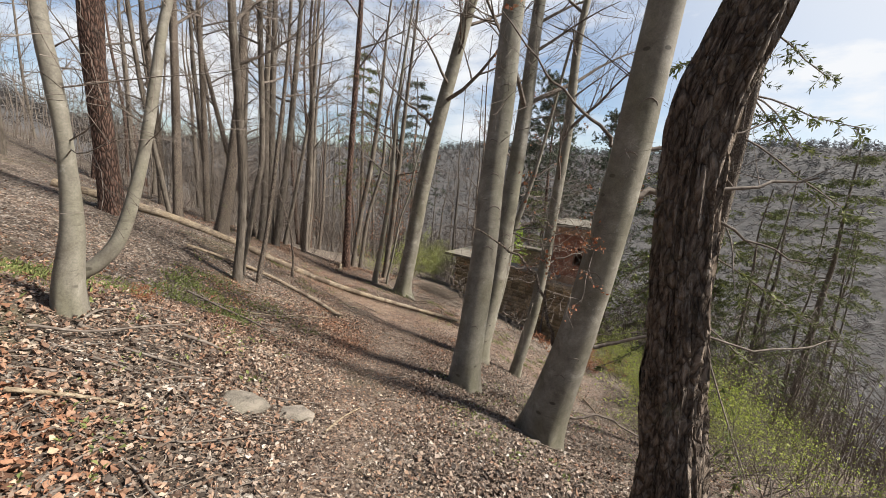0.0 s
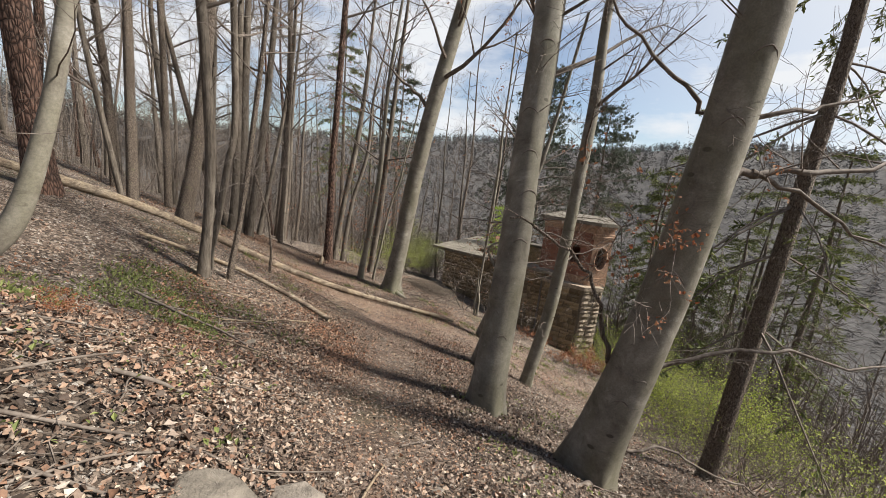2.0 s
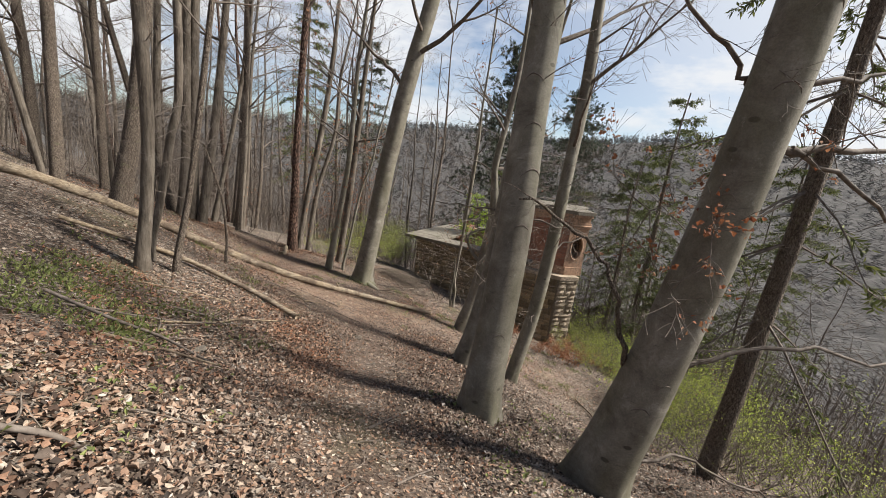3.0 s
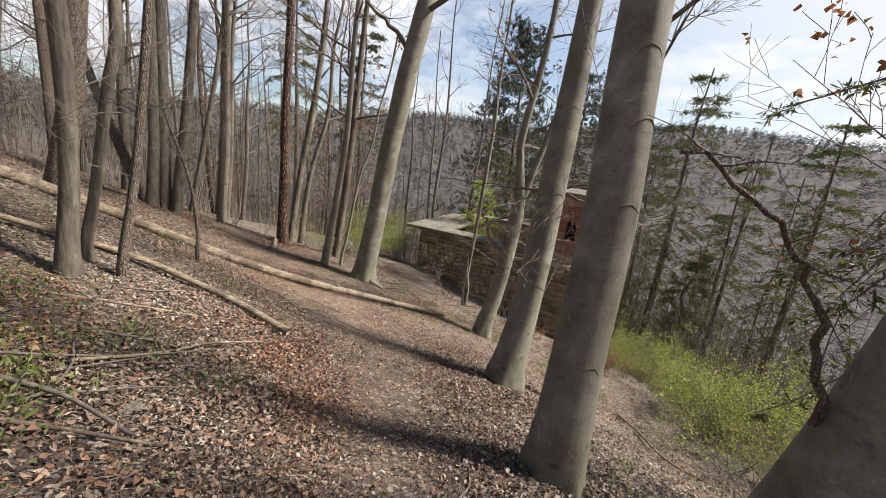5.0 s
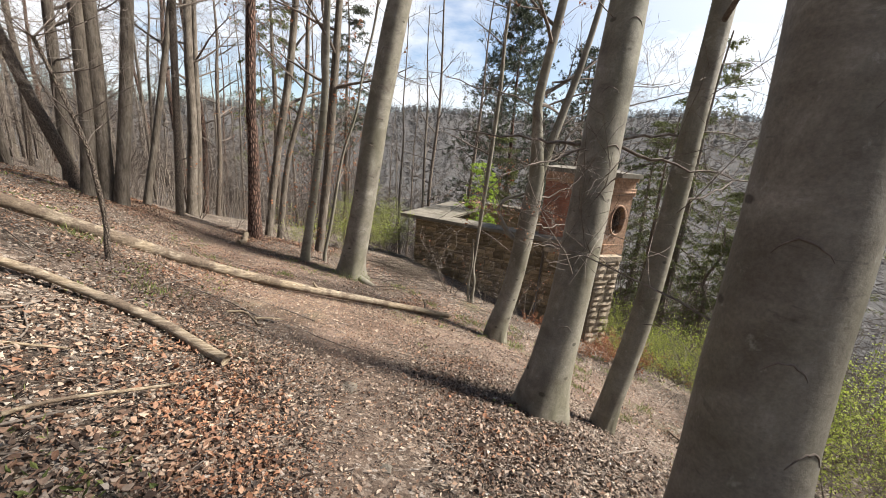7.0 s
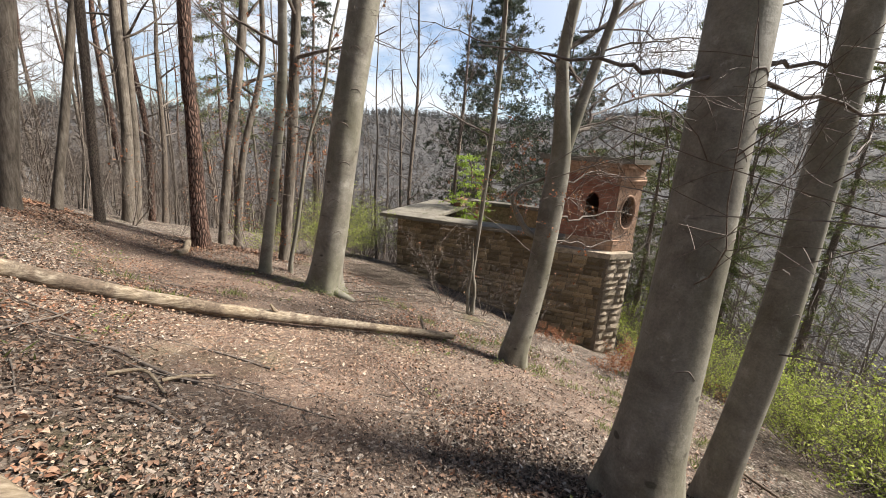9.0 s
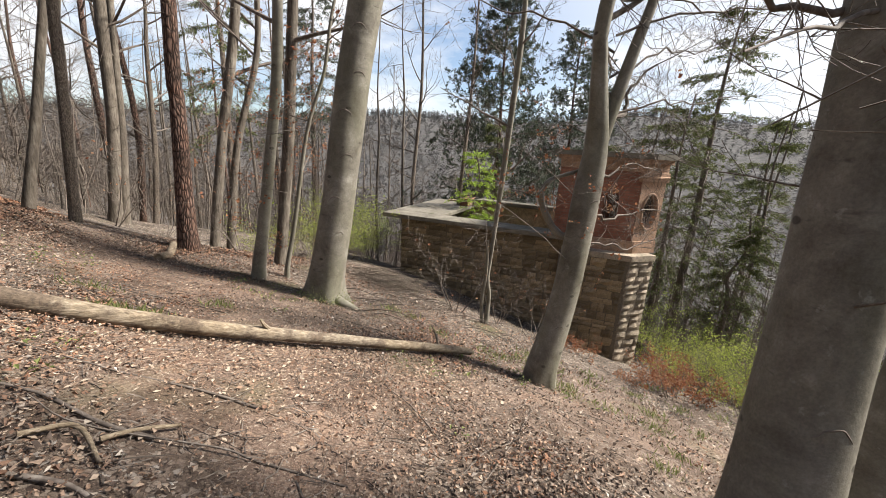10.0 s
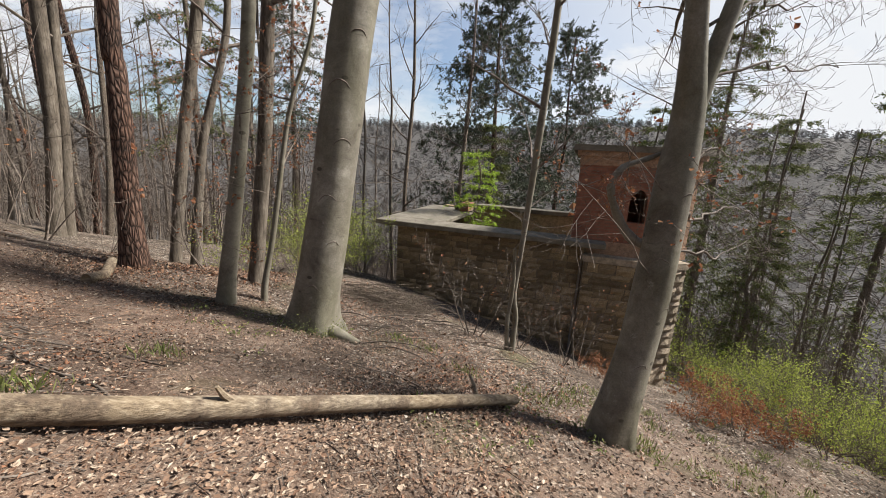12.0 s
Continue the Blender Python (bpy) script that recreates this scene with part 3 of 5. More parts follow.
slim_beech, slim_axis = bare_tree("beech_tree", 2.264, 9.022, [(0, -0.05, -0.015, 0.13), (1.48, 0.208, 0.064, 0.136), (2.68, 0.364, 0.144, 0.129), (4.08, 0.472, 0.248, 0.122), (6.28, 0.605, 0.365, 0.118)], 13, "slender grey beech leaning out over the slope", BEECH, 14, girth=1.0, start=4.9, count=11, reach=2.2, sides=18, z=-3.54)
fork, fork_axis = bare_tree("forked_beech_tree", 1.862, 12.254, [(0, -0.04, -0.015, 0.205), (1.0, 0.174, 0.06, 0.193), (1.8, 0.318, 0.125, 0.19), (2.8, 0.449, 0.216, 0.185), (3.5, 0.5, 0.25, 0.15), (4.5, 0.36, 0.25, 0.1), (5.1, 0.34, 0.25, 0.09)], 13, "grey beech forking into two stems, with crooked side limbs", BEECH, 15, girth=1.0, start=4.2, count=14, reach=2.2, sides=22, low=9, leaves=90, z=-3.93)
second = Mesh()
second.tube(spline([(0.44, 0.2, 2.8), (0.53, 0.24, 3.4), (0.68, 0.25, 4.0), (0.89, 0.25, 4.8), (1.15, 0.2, 6.0), (1.7, 0.1, 9.5)], 3), [0.13 - 0.0062 * i for i in range(16)], 14)
part("second_stem", second, BEECH, fork, smooth=True)
crooked = Mesh()
crooked.tube(spline([(0.36, 0.25, 2.1), (0.18, 0.36, 2.16), (0.0, 0.42, 2.38), (-0.14, 0.45, 2.7), (-0.02, 0.45, 2.92), (0.3, 0.42, 3.04), (0.6, 0.3, 3.2)], 4), [0.062 - 0.0018 * i + 0.006 * math.sin(i * 1.7) for i in range(25)], 10)
part("limb", crooked, BEECH, fork, "crooked pale limb", smooth=True)
wall_tree, _ = bare_tree("thin_tree", 2.05, 14.85, [(0.05, -0.04, 0.02, 0.055), (0.7, -0.02, 0.03, 0.045), (1.05, -0.09, 0.05, 0.06), (1.5, -0.06, 0.05, 0.045), (3.4, 0.02, -0.01, 0.065), (5.6, 0.1, -0.05, 0.06)], 10, "thin crooked young tree with two stems before the ruined wall", BEECH, 16, girth=0.88, start=2.6, count=11, reach=1.7, sides=9, flare=1.2)
broken = Mesh()
broken.tube(spline([(-0.12, 0.03, -0.1), (-0.17, 0.04, 0.6), (-0.13, 0.03, 1.2), (-0.16, 0.04, 1.9)], 4), [0.042 - 0.0012 * i + 0.004 * math.sin(i * 2.1) for i in range(13)], 8)
part("second_stem", broken, BEECH, wall_tree, "broken-off pale second stem", smooth=True)
big_beech, big_axis = bare_tree("beech_tree", -1.303, 14.781, [(0, 0.0, 0.0, 0.31), (1.42, 0.197, 0.011, 0.292), (2.92, 0.386, 0.023, 0.279), (4.32, 0.574, 0.031, 0.272), (6.42, 0.936, 0.037, 0.262), (9.12, 1.51, 0.042, 0.226), (12.1, 2.147, 0.045, 0.18)], 17, "large smooth grey beech with mossy root flare beside the path", BEECH, 17, girth=1.0, start=7.0, count=14, reach=4.0, sides=30, flare=1.7, z=-3.5)
bare_tree("beech_tree", -3.05, 3.1, [(0.02, -0.02, -0.02, 0.13), (0.75, 0.03, 0.03, 0.105), (1.42, 0.04, 0.04, 0.074), (1.92, 0.02, 0.02, 0.08), (2.42, 0.0, 0.0, 0.07)], 9, "young crooked pale beech on the bank", BEECH, 18, girth=0.74, start=3.6, count=9, reach=1.8, sides=18)
bare_tree("beech_tree", -3.5, 4.1, [(0.1, -0.3, -0.2, 0.1), (0.4, -0.12, -0.1, 0.095), (0.7, 0.04, 0.03, 0.09), (1.47, 0.21, 0.18, 0.074), (2.32, 0.34, 0.29, 0.07), (3.19, 0.47, 0.4, 0.06)], 9, "young beech bent at its foot on the bank", BEECH, 19, girth=0.78, start=4, count=9, reach=1.8, sides=14)
bare_tree("pine_tree", -7.4, 8.5, [(0.01, 0.08, 0.07, 0.25), (1.5, 0.06, 0.06, 0.242), (3.2, 0.03, 0.03, 0.235), (4.25, 0.04, 0.03, 0.23)], 17, "old pine trunk with coarse furrowed bark on the bank", PINE, 20, girth=0.82, start=8, count=10, sides=20, ridge=0.05)
bare_tree("oak_tree", -8.9, 13.0, [(0, 0, 0, 0.15), (3.2, 0.1, 0.06, 0.138), (6.6, 0.2, 0.1, 0.12)], 16, "straight dark trunk on the wooded bank", ROUGH, 21, start=6, low=13)
bare_tree("oak_tree", -9.2, 15.1, [(0, 0, 0, 0.12), (4, 0.06, 0.04, 0.105), (7.8, 0.06, 0.04, 0.09)], 15, "straight dark trunk on the wooded bank", ROUGH, 22, start=6, low=13)
bare_tree("dark_leaning_tree", -6.25, 10.9, [(0.1, 0.0, 0.0, 0.19), (1.6, 0.23, 0.12, 0.176), (3.5, 0.46, 0.25, 0.145), (6.5, 0.74, 0.4, 0.11)], 13, "dark leaning trunk behind the fallen log", ROUGH, 23, start=5.5, low=11)
bare_tree("beech_tree", -4.3, 8.05, [(0, 0, 0, 0.11), (1.1, 0.08, 0.05, 0.096), (2.6, 0.13, 0.09, 0.094), (5.6, 0.05, 0.05, 0.085)], 13, "slim grey trunk growing in a clump", GREYBARK, 24, girth=0.86, start=4.4, low=13, reach=2.2)
bare_tree("beech_tree", -4.5, 8.65, [(0, 0, 0, 0.055), (0.85, 0.11, 0.08, 0.06), (1.93, 0.27, 0.18, 0.064), (2.9, 0.4, 0.26, 0.062), (6.0, 0.4, 0.3, 0.06)], 12, "slim grey trunk growing in a clump", GREYBARK, 25, girth=0.95, start=4.2, low=13, reach=2.0, sides=10)
bare_tree("beech_tree", -4.05, 8.5, [(0, 0, 0, 0.062), (1.3, 0.17, 0.1, 0.057), (3.1, 0.38, 0.22, 0.055)], 10, "slim reddish sapling growing in a clump", ROUGH, 26, girth=0.85, start=3.4, low=12, reach=1.8, sides=9)
bare_tree("beech_tree", -6.97, 15.54, [(0, 0, 0, 0.18), (2.62, 0.1, 0.05, 0.168), (5.36, 0.19, 0.09, 0.143)], 16, SMOOTH_BEECH, GREYBARK, 27, start=6, low=12)
bare_tree("oak_tree", -5.94, 16.65, [(0, 0, 0, 0.127), (3.4, 0.17, 0.06, 0.13), (6.47, 0.3, 0.11, 0.12)], 15, "straight dark trunk with dead twigs", ROUGH, 28, girth=0.62, start=5, low=15)
bare_tree("pine_tree", -3.95, 16.4, [(0.09, -0.04, -0.01, 0.185), (1.28, -0.02, -0.01, 0.165), (2.9, 0.02, 0.01, 0.142), (3.8, 0.02, 0.01, 0.135), (10, 0.3, 0.1, 0.11)], 17, "reddish flaky-barked pine trunk at the path's bend", PINE, 29, start=8, low=4, sides=20, ridge=0.05)
pair_beech, _ = bare_tree("beech_tree", -4.3, 19.2, [(0.2, -0.02, -0.01, 0.13), (2.85, 0.32, 0.1, 0.13), (5.7, 0.78, 0.24, 0.13)], 15, "grey trunk of a pair with withered leaves on low twigs", GREYBARK, 30, start=4, low=16, leaves=160)
bare_tree("beech_tree", -3.95, 19.3, [(0.2, 0.0, 0.0, 0.125), (2.9, 0.31, 0.09, 0.1), (5.3, 0.9, 0.26, 0.085)], 13, "grey trunk of a pair with withered leaves on low twigs", GREYBARK, 31, start=4, low=16, leaves=120)
edge_beech, _ = bare_tree("beech_tree", -2.45, 15.2, [(0, -0.03, -0.01, 0.12), (1.86, 0.2, 0.04, 0.107), (3.96, 0.44, 0.09, 0.095)], 14, "slim straight grey trunk at the path's edge", BEECH, 32, start=4.2, low=8, leaves=60)
back_beech, _ = bare_tree("beech_tree", -2.3, 16.6, [(0.1, 0.01, 0.0, 0.12), (2.46, 0.24, 0.04, 0.13), (4.6, 0.39, 0.06, 0.115)], 14, "slim straight grey trunk at the path's edge", GREYBARK, 33, start=4.2, low=15, leaves=90)
bare_tree("thin_tree", -2.05, 15.6, [(0, 0.01, 0.0, 0.05), (1.13, 0.18, 0.02, 0.05), (2.8, 0.44, 0.06, 0.04), (3.9, 0.77, 0.1, 0.035)], 7, "thin leaning sapling with withered leaves", BEECH, 34, start=1.8, low=3, count=9, reach=1.3, sides=8, leaves=110, flare=1.2)
bare_tree("beech_tree", -7.8, 21.8, [(0, 0.05, 0.03, 0.18), (3.0, 0.28, 0.15, 0.17), (5.6, 0.35, 0.18, 0.165)], 16, SMOOTH_BEECH, GREYBARK, 35, start=5, low=11)
bare_tree("beech_tree", -7.6, 22.3, [(0, -0.1, -0.05, 0.14), (2.5, 0.08, 0.04, 0.13), (4.6, 0.17, 0.08, 0.115)], 15, SMOOTH_BEECH, GREYBARK, 36, start=5, low=11)
bare_tree("beech_tree", -7.15, 15.3, [(0, 0, 0, 0.16), (1.8, 0.1, 0.1, 0.147), (3.35, 0.15, 0.15, 0.142)], 16, SMOOTH_BEECH, GREYBARK, 37, start=5.5, low=11)
bare_tree("beech_tree", -6.65, 15.5, [(0, 0, 0, 0.15), (2.0, 0.22, 0.13, 0.142), (4.2, 0.46, 0.27, 0.135)], 16, SMOOTH_BEECH, GREYBARK, 38, start=5.5, low=11)
bare_tree("leaning_tree", -7.75, 15.9, [(0, 0, 0, 0.16), (1.16, -0.25, -0.1, 0.14), (2.4, -0.6, -0.2, 0.115)], 12, "dark trunk leaning uphill among the others", ROUGH, 39, start=4.5, low=11)
bare_tree("thin_tree", -3.95, 10.2, [(0, 0.0, 0.0, 0.03), (0.45, 0.02, 0, 0.027), (0.9, 0.0, 0.0, 0.025), (1.45, -0.07, 0, 0.023), (2.4, -0.36, 0, 0.018)], 3.4, "thin dead sapling leaning over the fallen log", ROUGH, 43, start=1.2, count=7, reach=0.7, sides=8, low=10, flare=1.2, girth=1.0)
bare_tree("thin_tree", -6.99, 17.27, [(0, 0, 0, 0.1), (2.47, 0.4, 0.21, 0.086), (5.1, 0.83, 0.43, 0.08)], 13, "thin leaning grey trunk with dead twigs", GREYBARK, 40, start=4, low=15)
bare_tree("oak_tree", -8.6, 23.9, [(-0.2, 0.0, 0.0, 0.19), (4.2, 0.3, 0.1, 0.18), (8.3, 0.5, 0.2, 0.16)], 17, "straight dark trunk on the brow of the slope", ROUGH, 41, start=5, low=15)
bare_tree("rough_barked_tree", 0.736, 1.012, [(0.0, 0.055, -0.037, 0.175), (1.067, 0.018, -0.009, 0.12), (1.693, -0.046, 0.028, 0.096), (2.098, -0.064, 0.046, 0.098), (2.3, -0.028, 0.028, 0.096), (2.53, 0.028, -0.009, 0.085), (3.22, 0.147, -0.11, 0.077)], 9, "old tree with thick cracked brown bark beside the path", ROUGH, 42, girth=0.7, start=4.5, count=8, sides=96, low=0, ridge=0.3, flare=1.3, rise=22, z=-0.45)


# limbs of the near leaning beech
def add_limb(top, ctrl, r0, r1, label, seed, twigs=4, reach=0.9, mat=None):
    rng = random.Random(seed)
    pts = [Vector(p) for p in spline(ctrl, 4)]
    n = len(pts)
    reach_all = (pts[-1] - pts[0]).length
    for q in pts[2:]:
        q += rnd_dir(rng) * 0.018 * reach_all
    m = Mesh()
    m.tube(pts, [r0 + (r1 - r0) * i / (n - 1) for i in range(n)], 8)
    for i in range(twigs):
        k = rng.randrange(n // 3, n)
        limb(m, None, rng, pts[k], (rnd_dir(rng) + Vector((0, 0, 0.2))).normalized(), reach * rng.uniform(0.5, 1.1), max(0.004, r1 * 0.6), 1, 0.15)
    return part("limb", m, mat or TWIG, top, label, smooth=True)


add_limb(t6, [(0.1, 0.1, 1.45), (-0.12, 0.06, 1.74), (-0.27, 0.13, 2.26), (-0.49, 0.23, 2.67), (-0.91, 0.23, 2.94), (-1.42, 0.23, 3.2)], 0.032, 0.012, "dead snapped limb", 3, 6, 0.5, ROUGH)
add_limb(t6, [(0.45, -0.2, 3.77), (0.75, -0.07, 3.83), (1.36, -0.07, 3.97), (2.06, -0.07, 4.02), (3.1, 0.0, 4.22)], 0.055, 0.014, "spreading side limb", 4, 12, 1.1)
add_limb(t6, [(1.0, -0.07, 3.9), (1.5, -0.1, 3.72), (2.2, -0.2, 3.35), (3.0, -0.3, 3.1)], 0.03, 0.008, "spreading side limb", 6, 9, 0.9)
add_limb(t6, [(0.2, -0.05, 1.62), (0.63, -0.07, 1.67), (1.64, -0.17, 1.92), (2.95, -0.17, 1.83), (4.0, 0.0, 2.0)], 0.034, 0.007, "drooping side limb", 5, 12, 1.0)
add_limb(t6, [(0.45, 0.0, 4.37), (0.32, 0.03, 4.49), (-0.09, 0.13, 4.89), (-0.6, 0.2, 5.3), (-1.2, 0.2, 6.0)], 0.03, 0.008, "thin rising side limb", 7, 8, 0.8)
add_limb(t6, [(0.55, 0.0, 4.35), (1.02, -0.07, 4.46), (1.6, -0.07, 4.59), (2.4, 0.0, 4.9)], 0.035, 0.008, "thin rising side limb", 8, 9, 0.9)
add_limb(t6, [(0.1, -0.05, 0.5), (0.6, -0.1, 0.55), (1.2, -0.2, 0.42), (2.0, -0.3, 0.1), (2.9, -0.3, -0.5)], 0.02, 0.006, "bare limb arching down the slope", 9, 9, 0.8)
add_limb(second_beech, [(0.43, 0.5, 3.2), (1.0, 0.3, 3.05), (1.6, 0.12, 2.94), (2.4, 0.0, 2.9)], 0.022, 0.005, "long thin side limb", 71, 12, 0.8)
add_limb(second_beech, [(0.43, 0.5, 3.2), (1.0, 0.5, 3.27), (1.7, 0.5, 3.36), (2.7, 0.5, 3.4)], 0.022, 0.006, "long thin side limb", 74, 12, 0.8)
add_limb(second_beech, [(0.43, 0.5, 3.18), (0.0, 0.55, 3.12), (-0.5, 0.6, 3.15), (-1.3, 0.7, 3.16)], 0.024, 0.005, "long thin side limb", 72, 12, 0.7)
add_limb(second_beech, [(0.4, 0.4, 3.15), (-0.2, 0.25, 2.95), (-0.8, 0.1, 2.76)], 0.016, 0.004, "long thin side limb", 73, 8, 0.6)
add_limb(slim_beech, [(0.35, 0.1, 2.8), (0.7, 0.25, 3.1), (1.4, 0.5, 3.25), (2.3, 0.9, 3.55)], 0.02, 0.005, "thin side limb", 81, 12, 0.9)
add_limb(big_beech, [(0.95, 0.0, 6.4), (0.3, -0.1, 7.0), (-0.3, -0.2, 7.4), (-1.2, -0.3, 8.3)], 0.07, 0.02, "dark side limb", 85, 12, 1.4)
for k, (h, dx, dy, dz) in enumerate(((3.8, 2.6, 0.4, 0.5), (4.3, 2.9, 1.0, 0.9), (4.8, 2.4, -0.3, 0.6), (4.6, -2.2, 0.9, 0.7), (4.1, 2.2, 1.8, 0.2), (5.2, 2.8, 0.6, 0.3))):
    add_limb(fork, [(0.55, 0.25, h), (0.55 + dx * 0.3, 0.2 + dy * 0.3, h + dz * 0.5), (0.55 + dx * 0.65, 0.2 + dy * 0.7, h + dz * 0.7), (0.55 + dx, 0.2 + dy, h + dz)], 0.018, 0.005, "thin pale side limb", 960 + k, 14, 0.9)
add_limb(fork, [(0.45, 0.15, 2.5), (1.0, 0.3, 2.4), (1.8, 0.6, 2.5), (2.7, 0.8, 2.4)], 0.022, 0.005, "thin pale side limb", 91, 14, 0.9)
add_limb(fork, [(0.45, 0.15, 2.95), (0.9, 0.4, 3.05), (1.6, 0.7, 3.2), (2.5, 1.1, 3.1)], 0.022, 0.005, "thin pale side limb", 92, 14, 0.9)
add_limb(fork, [(0.4, 0.1, 2.1), (0.9, 0.1, 2.05), (1.5, 0.3, 1.95), (2.2, 0.5, 2.15)], 0.017, 0.005, "thin pale side limb", 93, 12, 0.8)
add_limb(fork, [(0.6, 0.3, 3.6), (0.9, 0.55, 3.85), (1.25, 0.7, 3.95), (1.35, 0.8, 4.3), (1.8, 0.9, 4.7)], 0.055, 0.014, "thick crooked side limb", 94, 10, 1.0)


def branch_scar(top, axis, h, w, size, seed):
    """A healed branch scar: a brow of dark bark arching over the trunk."""
    rng = random.Random(seed)
    trunk = next(o for o in top.children if o.name.startswith("trunk"))
    tree = BVHTree.FromPolygons([v.co for v in trunk.data.vertices], [tuple(f.vertices) for f in trunk.data.polygons])
    m = Mesh()

    def skin(ang, z):
        a = axis_at(axis, z)
        d = Vector((math.cos(ang), math.sin(ang), 0))
        hit = tree.ray_cast(Vector((a[1], a[2], z)) + d * 3, -d)
        return hit[0] if hit[0] is not None else Vector((a[1], a[2], z)) + d * a[3]

    r = axis_at(axis, h)[3]
    spread = min(1.1, size / r)
    brow = [skin(w + spread * k / 5, h + size * (0.35 - 0.75 * (k / 5) ** 2) + rng.uniform(-0.006, 0.006)) for k in range(-5, 6)]
    m.tube(brow, [0.0015 + 0.006 * (1 - (k / 5) ** 2) * size / 0.12 for k in range(-5, 6)], 5, False)
    part("branch_scar", m, TWIG, top, "dark healed branch scar", smooth=True)


for k, (top, axis, spots) in enumerate((
        (t6, t6_axis, ((1.25, -2.1, 0.1), (1.55, -1.7, 0.07), (2.75, -2.2, 0.13), (3.4, -2.5, 0.08), (4.3, -2.0, 0.11), (4.9, -1.6, 0.13))),
        (path_beech, path_axis, ((1.2, -1.6, 0.09), (1.55, -2.3, 0.07), (2.0, -2.5, 0.09), (2.55, -1.5, 0.13), (3.2, -1.25, 0.17), (3.75, -1.6, 0.12), (4.3, -2.1, 0.13), (5.2, -1.5, 0.12))),
        (second_beech, second_axis, ((1.1, -2.0, 0.09), (2.0, -1.2, 0.12), (2.6, -1.9, 0.1), (3.1, -1.5, 0.14), (3.7, -2.2, 0.1), (4.4, -1.6, 0.1))),
        (slim_beech, slim_axis, ((1.9, -1.7, 0.06), (2.8, -2.2, 0.07), (3.6, -1.4, 0.07))),
        (fork, fork_axis, ((0.9, -1.9, 0.07), (1.5, -1.3, 0.07), (2.0, -2.3, 0.1), (2.65, -1.4, 0.12))),
        (big_beech, big_axis, ((0.7, -1.9, 0.1), (1.3, -1.3, 0.09), (1.9, -1.8, 0.12), (2.6, -1.4, 0.14), (3.3, -1.9, 0.16), (3.9, -1.3, 0.13), (4.6, -1.7, 0.12), (5.4, -1.9, 0.13))))):
    for j, (h, w, size) in enumerate(spots):
        branch_scar(top, axis, h, w, size, 500 + 10 * k + j)


def leaf_spray(top, at, spread, count, seed):
    """A spray of fine twigs that still carries last year's leaves."""
    rng = random.Random(seed)
    w, lf, tips = Mesh(), Mesh(), []
    for k in range(5):
        d = (rnd_dir(rng) + Vector((0, 0, 0.1))).normalized()
        limb(w, tips, rng, Vector(at), d, spread * rng.uniform(0.6, 1.1), 0.006, 1, 0.05)
    for p, d in (rng.choice(tips) for _ in range(count)):
        lf.leaf(p + rnd_dir(rng) * 0.03, rnd_dir(rng), rnd_dir(rng), rng.uniform(0.028, 0.052))
    part("twig_spray", w, TWIG, top)
    part("withered_leaves", lf, ORANGE, top, "withered orange-brown leaves")


leaf_spray(t6, (0.2, -0.3, 3.1), 0.75, 150, 41)
leaf_spray(t6, (-0.3, -0.1, 3.2), 0.8, 150, 42)
leaf_spray(t6, (1.15, -0.1, 3.85), 0.6, 60, 43)
leaf_spray(fork, (0.05, 0.45, 3.0), 0.8, 170, 44)
leaf_spray(fork, (0.65, 0.1, 2.8), 0.8, 130, 45)
leaf_spray(fork, (-0.2, 0.8, 2.7), 0.7, 90, 46)

for top, spots in ((pair_beech, ((0.1, -0.2, 3.2), (0.6, -0.3, 4.2), (-0.4, 0.0, 4.6), (0.9, -0.2, 2.4))), (edge_beech, ((0.3, -0.15, 2.6), (0.6, 0.1, 3.1), (0.0, -0.1, 0.9))), (back_beech, ((0.5, -0.3, 2.9), (0.9, -0.2, 2.3), (0.0, -0.3, 3.6)))):
    for k, at in enumerate(spots):
        leaf_spray(top, at, 0.75, 120, 470 + k)

# ---- conifers ----
CONIFER_FILL = 1.6


